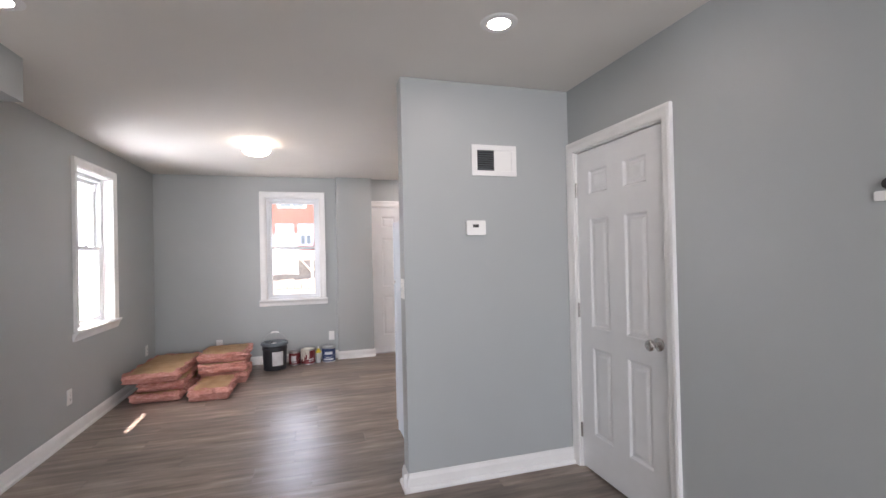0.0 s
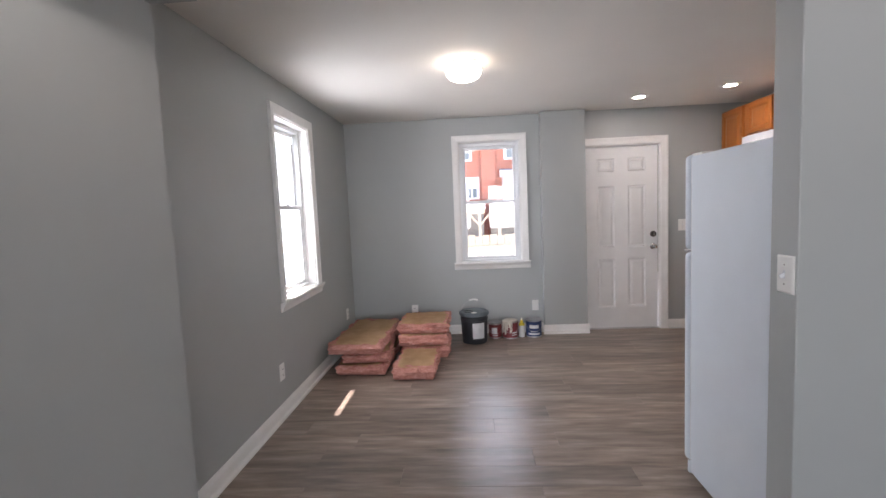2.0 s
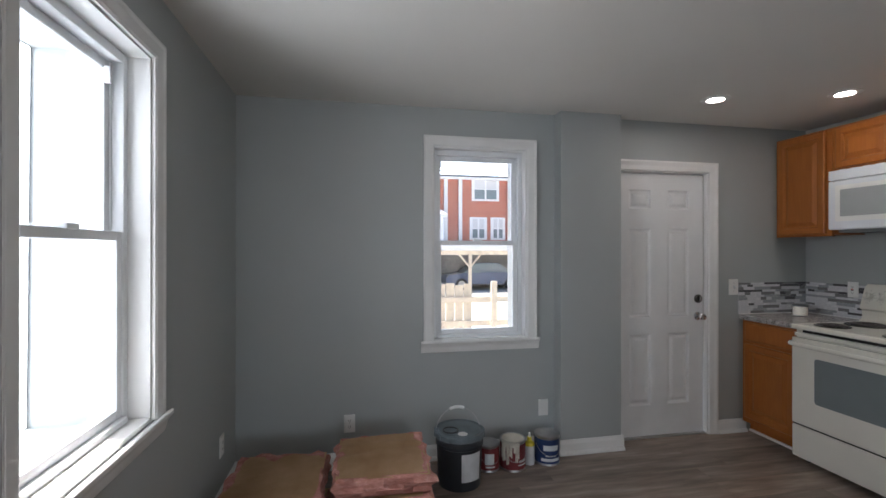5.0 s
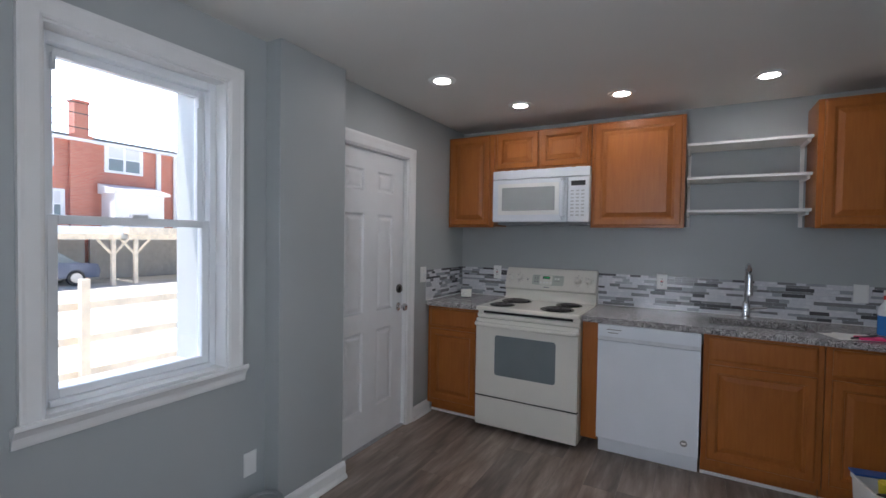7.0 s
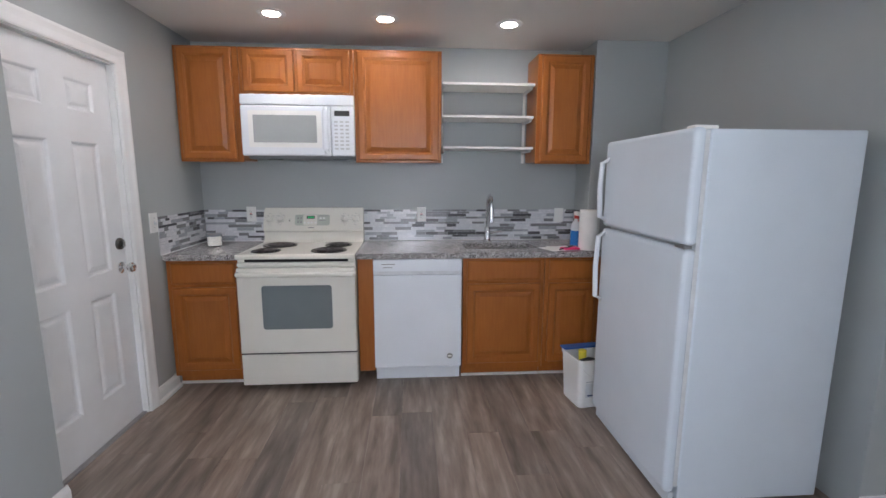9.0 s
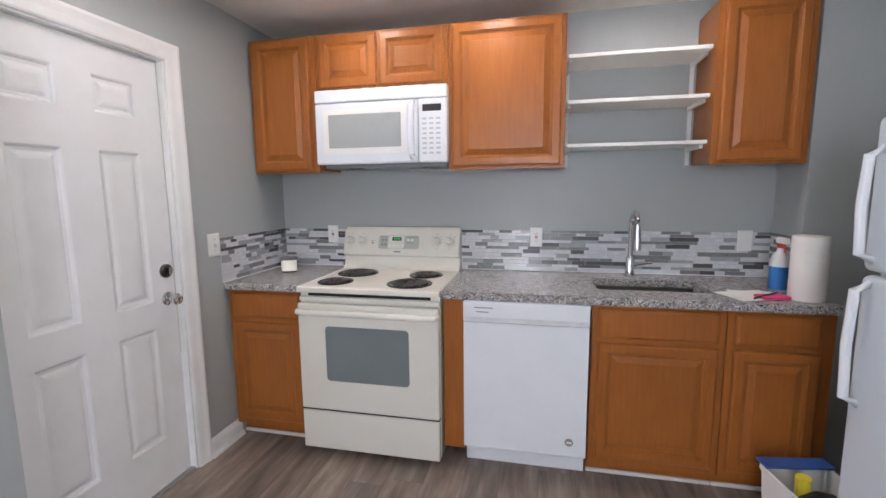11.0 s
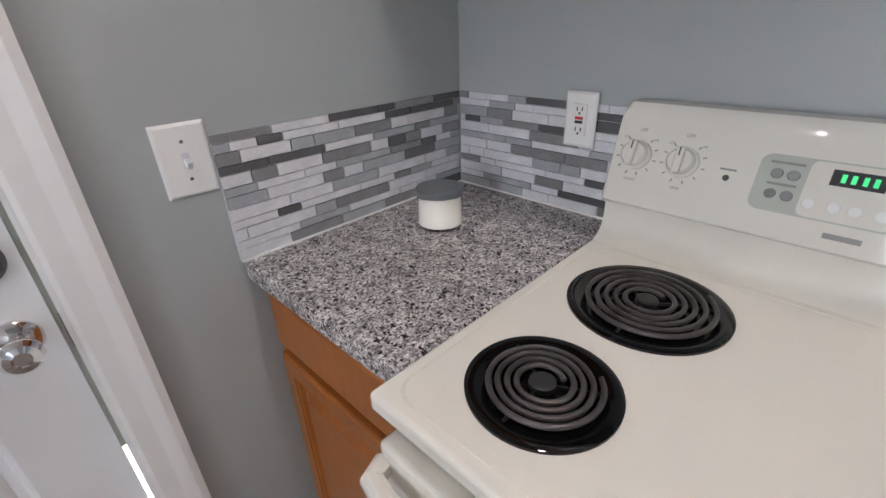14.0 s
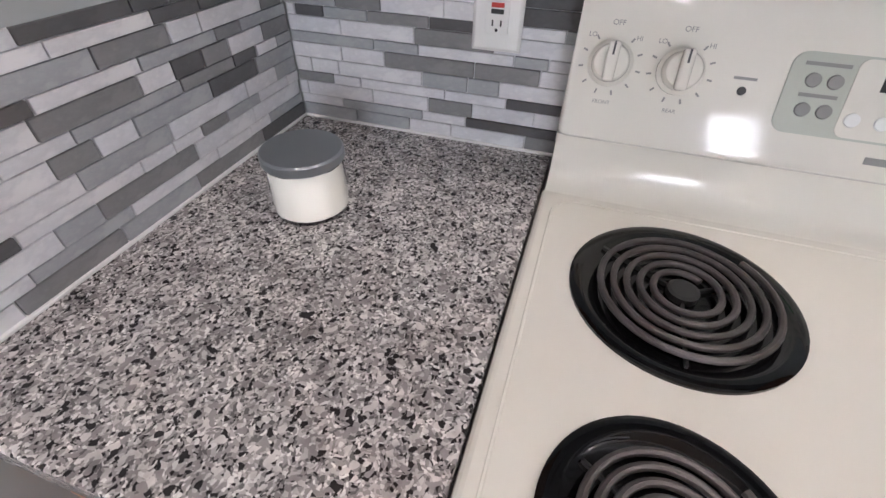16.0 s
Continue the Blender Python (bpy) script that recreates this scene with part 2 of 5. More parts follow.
def make_brick():
    m, nt, b = principled("red_brickwork")
    t = nt.nodes.new("ShaderNodeTexBrick")
    nt.links.new(coords(nt, (1, 1, 1)), t.inputs["Vector"])
    mp = t.inputs["Vector"].links[0].from_node
    mp.inputs["Rotation"].default_value = (radians(90), 0, 0)
    t.inputs["Scale"].default_value = 1.0
    t.inputs["Brick Width"].default_value, t.inputs["Row Height"].default_value = 0.22, 0.075
    t.inputs["Mortar Size"].default_value = 0.008
    t.inputs["Color1"].default_value, t.inputs["Color2"].default_value = (0.50, 0.15, 0.095, 1), (0.58, 0.20, 0.13, 1)
    t.inputs["Mortar"].default_value = (0.42, 0.34, 0.30, 1)
    nt.links.new(t.outputs["Color"], b.inputs["Base Color"])
    b.inputs["Roughness"].default_value = 0.9
    return m


BRICK = make_brick()
FENCEW = plain("raw_fence_board", (0.80, 0.70, 0.55), 0.8, vary=0.15, scale=5)
CARBLUE = plain("blue_car_paint", (0.10, 0.13, 0.22), 0.25, vary=0.03, bump=0, coat=0.5)
GRASS = plain("pale_dry_yard", (0.72, 0.68, 0.60), 0.95, vary=0.2, scale=0.8)
CONC = plain("concrete", (0.42, 0.41, 0.39), 0.9, vary=0.1)
ROOFM = plain("grey_roofing", (0.14, 0.14, 0.14), 0.9)
FARGLASS = plain("far_window_glass", (0.22, 0.27, 0.29), 0.1, bump=0)


# ---- building helpers ----
def part(name, bm, material, parent=None, label="", smooth=False, matrix=None):
    bmesh.ops.recalc_face_normals(bm, faces=bm.faces)
    me = bpy.data.meshes.new(name)
    bm.to_mesh(me)
    bm.free()
    if smooth:
        me.shade_smooth()
        me.set_sharp_from_angle(angle=radians(35))
    me.materials.append(material)
    ob = new(name, me)
    if parent is not None:
        ob.parent = parent
    if matrix is not None:
        ob.matrix_local = matrix
    if label:
        ob["label"] = label
    return ob


def root(name, m, label, category, group="", kind=""):
    ob = new(name)
    ob.matrix_world = m
    ob.empty_display_size = 0.1
    return tagged(ob, label, category, group, kind)


def box(x0, y0, z0, x1, y1, z1, bev=0.0, bm=None, seg=2):
    """A box, bevelled if asked, added to bm or in a new one."""
    b = bmesh.new()
    vs = [b.verts.new(p) for p in ((x0, y0, z0), (x1, y0, z0), (x1, y1, z0), (x0, y1, z0), (x0, y0, z1), (x1, y0, z1), (x1, y1, z1), (x0, y1, z1))]
    for f in ((3, 2, 1, 0), (4, 5, 6, 7), (0, 1, 5, 4), (1, 2, 6, 5), (2, 3, 7, 6), (3, 0, 4, 7)):
        b.faces.new([vs[i] for i in f])
    if bev:
        bmesh.ops.bevel(b, geom=list(b.edges), offset=bev, segments=seg, affect="EDGES", profile=0.5)
    if bm is None:
        return b
    return joined(bm, b)


def joined(bm, other):
    me = bpy.data.meshes.new("scrap")
    other.to_mesh(me)
    other.free()
    bm.from_mesh(me)
    bpy.data.meshes.remove(me)
    return bm


def lathe(profile, seg=32, at=(0, 0, 0), axis="Z", bm=None):
    """A body turned about an axis from (radius, height) pairs."""
    b = bmesh.new()
    rings = []
    for r, h in profile:
        if r < 1e-5:
            rings.append([b.verts.new((0, 0, h))])
        else:
            rings.append([b.verts.new((r * math.cos(2 * math.pi * i / seg), r * math.sin(2 * math.pi * i / seg), h)) for i in range(seg)])
    for lo, hi in zip(rings, rings[1:]):
        for i in range(seg):
            j = (i + 1) % seg
            if len(lo) == 1 and len(hi) == 1:
                break
            if len(lo) == 1:
                b.faces.new((lo[0], hi[i], hi[j]))
            elif len(hi) == 1:
                b.faces.new((lo[i], lo[j], hi[0]))
            else:
                b.faces.new((lo[i], lo[j], hi[j], hi[i]))
    turn = {"Z": Matrix(), "Y": Matrix.Rotation(radians(90), 4, "X"), "X": Matrix.Rotation(radians(90), 4, "Y")}[axis]
    bmesh.ops.transform(b, matrix=Matrix.Translation(at) @ turn, verts=b.verts)
    return b if bm is None else joined(bm, b)


def tube(points, r, seg=8, closed=False, bm=None, taper=None):
    """A round rod along points."""
    b = bmesh.new()
    pts = [Vector(p) for p in points]
    rings, n = [], len(pts)
    up = Vector((0, 0, 1))
    for i, p in enumerate(pts):
        a = pts[(i - 1) % n] if closed or i > 0 else p
        c = pts[(i + 1) % n] if closed or i < n - 1 else p
        d = (c - a).normalized()
        ref = up if abs(d.dot(up)) < 0.95 else Vector((1, 0, 0))
        u = d.cross(ref).normalized()
        w = u.cross(d).normalized()
        rr = r if taper is None else r * taper[i]
        rings.append([b.verts.new(p + u * rr * math.cos(2 * math.pi * k / seg) + w * rr * math.sin(2 * math.pi * k / seg)) for k in range(seg)])
    for i in range(n if closed else n - 1):
        lo, hi = rings[i], rings[(i + 1) % n]
        for k in range(seg):
            j = (k + 1) % seg
            b.faces.new((lo[k], lo[j], hi[j], hi[k]))
    if not closed:
        b.faces.new(rings[0]), b.faces.new(rings[-1])
    return b if bm is None else joined(bm, b)


def ring_panel(x0, z0, x1, z1, rings, bm=None):
    """Nested rectangles in the x-z plane: (inset, y) pairs joined by faces, the last one filled."""
    b = bmesh.new()
    loops = []
    for i, y in rings:
        loops.append([b.verts.new(p) for p in ((x0 + i, y, z0 + i), (x1 - i, y, z0 + i), (x1 - i, y, z1 - i), (x0 + i, y, z1 - i))])
    for lo, hi in zip(loops, loops[1:]):
        for k in range(4):
            j = (k + 1) % 4
            b.faces.new((lo[k], lo[j], hi[j], hi[k]))
    b.faces.new(loops[-1])
    return b if bm is None else joined(bm, b)


def prism(outline, x0, x1, bm=None):
    """An outline in the y-z plane drawn along x."""
    b = bmesh.new()
    a = [b.verts.new((x0, y, z)) for y, z in outline]
    c = [b.verts.new((x1, y, z)) for y, z in outline]
    for k in range(len(outline)):
        j = (k + 1) % len(outline)
        b.faces.new((a[k], a[j], c[j], c[k]))
    b.faces.new(a), b.faces.new(c)
    return b if bm is None else joined(bm, b)


def rounded_plate(x0, z0, x1, z1, y0, y1, r, seg=5, bm=None):
    """A flat plate in the x-z plane with round corners, from y0 (back) to y1 (front)."""
    b = bmesh.new()
    pts = []
    for cx, cz, a0 in ((x1 - r, z1 - r, 0), (x0 + r, z1 - r, 90), (x0 + r, z0 + r, 180), (x1 - r, z0 + r, 270)):
        for k in range(seg + 1):
            a = radians(a0 + 90 * k / seg)
            pts.append((cx + r * math.cos(a), cz + r * math.sin(a)))
    lo = [b.verts.new((x, y0, z)) for x, z in pts]
    hi = [b.verts.new((x, y1, z)) for x, z in pts]
    for k in range(len(pts)):
        j = (k + 1) % len(pts)
        b.faces.new((lo[k], lo[j], hi[j], hi[k]))
    b.faces.new(lo), b.faces.new(hi)
    return b if bm is None else joined(bm, b)


def structure(name, bm, material, label="", category=""):
    return tagged(part(name, bm, material), label, category, kind="structure")


# ---- the room ----
H = 2.395
XL, YB, XK = -1.01, 6.79, 3.33      # side wall, back wall, kitchen wall
WOUT = 0.42                          # outer walls' thickness
YP, XP, XC = 3.20, 1.31, 2.41       # partition face, its end, closet wall
YF = -3.6                            # front wall, behind the walk


def wall_with_opening(u0, u1, ops, depth):
    """A wall along x from u0 to u1, y 0 to depth, z 0 to H, with openings (a, b, lo, hi)."""
    bm = bmesh.new()
    at = u0
    for a, c, lo, hi in ops:
        if a > at:
            box(at, 0, 0, a, depth, H, bm=bm)
        if lo > 0:
            box(a, 0, 0, c, depth, lo, bm=bm)
        if hi < H:
            box(a, 0, hi, c, depth, H, bm=bm)
        at = c
    if u1 > at:
        box(at, 0, 0, u1, depth, H, bm=bm)
    return bm


def place(bm, m):
    bmesh.ops.transform(bm, matrix=m, verts=bm.verts)
    return bm


WIN_W, WIN_LO, WIN_HI = 0.685, 0.80, 2.14
WX, WY = 0.583, 5.285                # window centres on the back and side walls
DX0, DX1, DHI = 1.605, 2.412, 2.023     # back door opening

structure("wall_north", place(wall_with_opening(XL - WOUT, XK + 0.2, [(WX - WIN_W / 2, WX + WIN_W / 2, WIN_LO, WIN_HI), (DX0, DX1, 0, DHI)], WOUT), pose(0, YB, 0)), WALL,
          "grey painted back wall with a window and door", "wall")
structure("wall_west", place(wall_with_opening(YF - 0.2, YB, [(WY - WIN_W / 2, WY + WIN_W / 2, WIN_LO, WIN_HI)], WOUT), pose(XL, 0, 0, 0, 0, 90)), WALL,
          "grey painted side wall with a window", "wall")
structure("wall_west_near", box(XL, YF, 0, -0.75, 3.42, H), WALL, "grey painted thicker stretch of side wall", "wall")
structure("soffit", box(-0.75, YF, 2.172, -0.58, 3.42, H), WALL, "grey boxed-in soffit under the ceiling", "soffit")
structure("wall_kitchen", box(XK, 3.85, 0, XK + 0.2, YB, H), WALL, "grey painted kitchen wall", "wall")
structure("wall_chase", box(3.04, YP + 0.12, 0, XK + 0.2, 3.85, H), WALL, "grey boxed-out chase beside the counter", "wall")
structure("wall_partition", box(XP, YP, 0, XK + 0.2, YP + 0.12, H, 0.004), WALL, "grey partition wall with vent and thermostat", "wall")
structure("wall_pier", box(1.13, 6.685, 0, 1.595, YB, H, 0.003), WALL, "grey boxed-out pier beside the door", "wall")
CD0, CD1, CDH = 2.39, 3.14, 1.985
structure("wall_closet", place(wall_with_opening(-YP, -YF, [(-CD1, -CD0, 0, CDH)], 0.12), pose(XC, 0, 0, 0, 0, -90)), WALL,
          "grey wall with the closet door", "wall")
structure("wall_closet_back", box(XC + 0.7, YF, 0, XC + 0.8, YP, H), WALL, "plain closet wall", "wall")
structure("wall_south", place(wall_with_opening(XL - WOUT, XC + 0.8, [(-0.6, 0.4, 0.7, 2.2), (1.0, 2.0, 0.7, 2.2)], 0.2), pose(0, YF - 0.2, 0)), WALL,
          "plain front wall with two window openings", "wall")
structure("ceiling", box(XL - WOUT, YF - 0.2, H, XK + 0.2, YB + WOUT, H + 0.2), CEIL, "white painted ceiling", "ceiling")
structure("subfloor", box(XL - WOUT, YF - 0.2, -0.15, XK + 0.2, YB + WOUT, -0.008), DARK, "dark underlay below the planks", "floor")


def baseboard(x0, y0, x1, y1, side):
    """A moulded skirting from (x0, y0) to (x1, y1); side: to the room, +1 left of the run."""
    d = Vector((x1 - x0, y1 - y0, 0))
    L = d.length
    outline = [(0, 0), (0.030, 0), (0.030, 0.012), (0.024, 0.022), (0.015, 0.026), (0.015, 0.075), (0.009, 0.088), (0.006, 0.10), (0, 0.10)]
    bm = prism([(y * side, z) for y, z in outline], 0, L)
    ang = math.degrees(math.atan2(d.y, d.x))
    place(bm, pose(x0, y0, 0, 0, 0, ang))
    return tagged(part("baseboard", bm, TRIM), "white moulded wooden baseboard", "baseboard", kind="structure")


baseboard(XL, 3.42, XL, YB, -1)
baseboard(XL, YB, 1.13, YB, -1)
baseboard(1.115, 6.685, 1.61, 6.685, -1)
baseboard(2.490, YB, 2.745, YB, -1)
baseboard(-0.75, YF, -0.75, 3.435, -1)
baseboard(-0.75, 3.42, XL, 3.42, -1)
baseboard(XP - 0.03, YP, XC, YP, -1)
baseboard(XP, YP + 0.12, XP, YP - 0.03, -1)
baseboard(XC, 2.32, XC, YF, -1)


# ---- windows and doors ----
def sash(name, win, w, z0, z1, y, grip=False):
    """A vinyl sash with its pane; w its width, centred on x=0."""
    r = 0.032
    bm = bmesh.new()
    for a in ((-w / 2, z0, -w / 2 + r, z1), (w / 2 - r, z0, w / 2, z1), (-w / 2 + r, z0, w / 2 - r, z0 + r), (-w / 2 + r, z1 - r, w / 2 - r, z1)):
        box(a[0], y, a[1], a[2], y + 0.03, a[3], 0.003, bm=bm)
    s = part(name, bm, VINYL, win)
    pane = part("pane", box(-w / 2 + r - 0.005, y + 0.012, z0 + r - 0.005, w / 2 - r + 0.005, y + 0.016, z1 - r + 0.005), GLASS, s, "clear window glass")
    pane.visible_shadow = False
    if grip:
        part("sash_lock", box(-0.03, y - 0.012, z1 - 0.004, 0.03, y + 0.02, z1 + 0.014, 0.004), VINYL, s, "white sash lock")
    return s


def window(name, m, label):
    """A double-hung window seen from inside; origin at the wall face, centre of its width."""
    win = root(name, m, label, "window", kind="structure")
    w, lo, hi, c = WIN_W, WIN_LO, WIN_HI, 0.068
    bm = bmesh.new()
    prof = [(0, 0.0), (0, -0.012), (0.010, -0.017), (0.050, -0.020), (0.060, -0.024), (c, -0.024), (c, 0.0)]
    for side in (-1, 1):
        b = bmesh.new()
        a = [b.verts.new((side * (w / 2 - 0.006 + u), y, lo)) for u, y in prof]
        t = [b.verts.new((side * (w / 2 - 0.006 + u), y, hi - 0.006 + u)) for u, y in prof]
        for k in range(len(prof)):
            j = (k + 1) % len(prof)
            b.faces.new((a[k], a[j], t[j], t[k]))
        b.faces.new(a)
        joined(bm, b)
    b = bmesh.new()
    a = [b.verts.new((-(w / 2 - 0.006 + u), y, hi - 0.006 + u)) for u, y in prof]
    t = [b.verts.new((w / 2 - 0.006 + u, y, hi - 0.006 + u)) for u, y in prof]
    for k in range(len(prof)):
        j = (k + 1) % len(prof)
        b.faces.new((a[k], a[j], t[j], t[k]))
    joined(bm, b)
    part("window_casing", bm, TRIM, win, "white moulded wooden casing")
    bm = bmesh.new()
    d = 0.20
    for a in ((-w / 2, lo, -w / 2 + 0.014, hi), (w / 2 - 0.014, lo, w / 2, hi)):
        box(a[0], 0.001, a[1], a[2], d, a[3], bm=bm)
    box(-w / 2 + 0.014, 0.001, hi - 0.014, w / 2 - 0.014, d, hi, bm=bm)
    part("jamb_liner", bm, TRIM, win)
    # stool with a coved moulding under it
    e = w / 2 + c + 0.012
    out = [(d, lo + 0.012), (d, lo - 0.01), (0, lo - 0.01), (0, lo - 0.072), (-0.012, lo - 0.072), (-0.016, lo - 0.06), (-0.022, lo - 0.035), (-0.036, lo - 0.014),
           (-0.044, lo - 0.006), (-0.044, lo + 0.008), (-0.038, lo + 0.012)]
    st = bmesh.new()
    box(-w / 2 + 0.0, 0.0, lo - 0.002, w / 2, d, lo + 0.012, bm=st)
    prism(out[2:], -e, e, bm=st)
    part("window_sill", st, TRIM, win, "white wooden stool and apron")
    # frame of the unit with side tracks
    fw, fl, fh = w - 0.028, lo + 0.012, hi - 0.014
    bm = bmesh.new()
    for a in ((-fw / 2, fl, -fw / 2 + 0.03, fh), (fw / 2 - 0.03, fl, fw / 2, fh)):
        box(a[0], 0.075, a[1], a[2], 0.175, a[3], 0.003, bm=bm)
        box(a[0] - 0.0 if a[0] < 0 else a[0] - 0.008, 0.112, a[1], a[2] + (0.008 if a[0] < 0 else 0), 0.118, a[3], bm=bm)
    box(-fw / 2 + 0.03, 0.075, fh - 0.035, fw / 2 - 0.03, 0.175, fh, 0.003, bm=bm)
    box(-fw / 2 + 0.03, 0.060, fl, fw / 2 - 0.03, 0.175, fl + 0.022, 0.003, bm=bm)
    part("window_frame", bm, VINYL, win, "white vinyl frame")
    mid = 1.475
    sw = fw - 0.062
    sash("lower_sash", win, sw, fl + 0.022, mid + 0.016, 0.080, True)
    sash("upper_sash", win, sw, mid - 0.016, fh - 0.035, 0.120)
    bm = bmesh.new()
    for s in (-1, 1):
        box(s * (sw / 2 - 0.03) - 0.006, 0.100, fh - 0.12, s * (sw / 2 - 0.03) + 0.006, 0.119, fh - 0.06, 0.002, bm=bm)
    part("tilt_latch", bm, VINYL, win)
    return win


window("window_1", pose(WX, YB, 0), "white double-hung window onto the yard")
window("window_2", pose(XL, WY, 0, 0, 0, 90), "white double-hung window in the side wall")


def six_panel(name, parent, w, h, thick=0.035, label=""):
    """A moulded six-panel slab: front at y=0, x from 0 to w."""
    st, mu = 0.125 * w / 0.764, 0.14 * w / 0.764
    pw = (w - 2 * st - mu) / 2
    rows = [(0.235, 0.785), (0.910, 1.595), (1.745, 1.895)]
    rows = [(a * h / 2.02, b * h / 2.02) for a, b in rows]
    cols = [(st, st + pw), (w - st - pw, w - st)]
    bm = bmesh.new()
    for a, c in ((0, st), (cols[0][1], cols[1][0]), (w - st, w)):
        box(a, 0, 0, c, thick, h, bm=bm)
    zs = [0] + [z for r in rows for z in r] + [h]
    for a, c in cols:
        for lo, hi in zip(zs[::2], zs[1::2]):
            box(a, 0, lo, c, thick, hi, bm=bm)
        for lo, hi in rows:
            ring_panel(a, lo, c, hi, [(0, 0), (0.006, 0.003), (0.012, 0.010), (0.024, 0.011), (0.038, 0.005), (0.05, 0.003)], bm=bm)
    return part(name, bm, DOORP, parent, label)


def knob_set(parent, x, z, y=0.0, mat=None):
    """A turned door knob with its rose, standing out towards -y."""
    mat = mat or NICKEL
    k = part("door_knob", lathe([(0.0, 0.0), (0.033, 0.0), (0.033, 0.006), (0.026, 0.010), (0.012, 0.014), (0.011, 0.034), (0.020, 0.040), (0.027, 0.050), (0.028, 0.060),
                                 (0.022, 0.068), (0.012, 0.071), (0.010, 0.068), (0.0, 0.068)], 28, axis="Y"), mat, parent, "satin nickel door knob", smooth=True, matrix=pose(x, y, z))
    return k


def door_casing(parent, x0, x1, h, c=0.072, left=True, right=True):
    bm = bmesh.new()
    prof = [(0, 0.0), (0, -0.010), (0.008, -0.014), (c * 0.5, -0.016), (c - 0.014, -0.022), (c, -0.020), (c, 0.0)]
    runs = []
    if left:
        runs.append([((x0 + 0.004 - u, y, 0), (x0 + 0.004 - u, y, h - 0.004 + u)) for u, y in prof])
    if right:
        runs.append([((x1 - 0.004 + u, y, 0), (x1 - 0.004 + u, y, h - 0.004 + u)) for u, y in prof])
    runs.append([((x0 + 0.004 - (u if left else 0.004), y, h - 0.004 + u), (x1 - 0.004 + (u if right else 0), y, h - 0.004 + u)) for u, y in prof])
    for run in runs:
        b = bmesh.new()
        a, t = [b.verts.new(p) for p, q in run], [b.verts.new(q) for p, q in run]
        for k in range(len(run)):
            j = (k + 1) % len(run)
            b.faces.new((a[k], a[j], t[j], t[k]))
        b.faces.new(a), b.faces.new(t)
        joined(bm, b)
    return part("door_casing", bm, TRIM, parent, "white moulded casing")


def jamb(parent, x0, x1, h, d):
    bm = bmesh.new()
    for a in ((x0, 0, x0 + 0.012, h), (x1 - 0.012, 0, x1, h), (x0 + 0.012, h - 0.012, x1 - 0.012, h)):
        box(a[0], 0.001, a[1], a[2], d, a[3], bm=bm)
    return part("door_jamb", bm, TRIM, parent)


# back door, with daylight at its foot and latch edge
bd = root("door_1", pose(0, YB, 0), "white six-panel back door, closed, daylight at its edge", "door", kind="structure")
jamb(bd, DX0, DX1, DHI, 0.14)
door_casing(bd, DX0, DX1, DHI, 0.078, left=False)
slab = six_panel("door_slab", bd, DX1 - DX0 - 0.036, DHI - 0.030, label="white painted six-panel slab")
slab.matrix_local = pose(DX0 + 0.015, 0.030, 0.014)
knob_set(slab, DX1 - DX0 - 0.036 - 0.050, 0.898, mat=CHROME)
db = part("deadbolt", lathe([(0, 0), (0.033, 0), (0.033, 0.010), (0.027, 0.016), (0, 0.016)], 28, axis="Y"), DARKNICKEL, slab, "dark nickel deadbolt", smooth=True, matrix=pose(DX1 - DX0 - 0.036 - 0.048, 0, 1.032))
part("thumb_turn", box(-0.006, -0.032, 1.015, 0.006, -0.016, 1.049, 0.003), NICKEL, slab, matrix=pose(DX1 - DX0 - 0.036 - 0.048, 0, 0))
part("strike_plate", box(DX1 - 0.0125, 0.035, 0.86, DX1 - 0.0145, 0.060, 0.93), NICKEL, bd, "nickel strike plate")
# added strip: blocks daylight along the latch edge, leaving the lowest part open
part("light_stop", box(DX1 - 0.022, 0.036, 0.62, DX1 - 0.0115, 0.06, DHI - 0.016), GREYPLAST, bd, "grey strip added to block daylight above the open gap")
part("threshold", box(DX0, 0.01, -0.006, DX1, 0.16, 0.010, 0.004), STEEL, bd, "dull metal threshold")

# closet door
cd = root("door_2", pose(XC, 0, 0, 0, 0, -90), "white six-panel closet door, closed", "door", kind="structure")
jamb(cd, -CD1, -CD0, CDH, 0.118)
door_casing(cd, -CD1, -CD0, CDH, 0.062)
cslab = six_panel("door_slab", cd, CD1 - CD0 - 0.030, CDH - 0.030, label="white painted six-panel slab")
cslab.matrix_local = pose(-CD1 + 0.015, 0.012, 0.012)
knob_set(cslab, CD1 - CD0 - 0.030 - 0.06, 0.88)
for z in (0.235, 0.985, 1.74):
    part("hinge", lathe([(0, -0.045), (0.007, -0.045), (0.007, 0.045), (0, 0.045)], 10, at=(-CD1 + 0.014, 0.004, z)), NICKEL, cd, "nickel hinge")
    

# ---- kitchen cabinets; origin at the wall face, x to the viewer's right ----
KM = -90


def cab_door(parent, name, x0, z0, x1, z1, y, t=0.02):
    """A framed door with a raised centre; front face at y - t."""
    bm = ring_panel(x0, z0, x1, z1, [(0, y), (0, y - t + 0.007), (0.003, y - t + 0.003), (0.009, y - t), (0.042, y - t), (0.045, y - t + 0.0035), (0.049, y - t + 0.004), (0.054, y - t + 0.011), (0.061, y - t + 0.012),
                                     (0.086, y - t + 0.003), (0.089, y - t + 0.001), (0.094, y - t + 0.001)])
    return part(name, bm, WOOD, parent)


def drawer_front(parent, x0, z0, x1, z1, y, t=0.02):
    bm = ring_panel(x0, z0, x1, z1, [(0, y), (0, y - t + 0.009), (0.004, y - t + 0.005), (0.012, y - t + 0.001), (0.016, y - t), (0.018, y - t)])
    return part("drawer_front", bm, WOOD, parent)


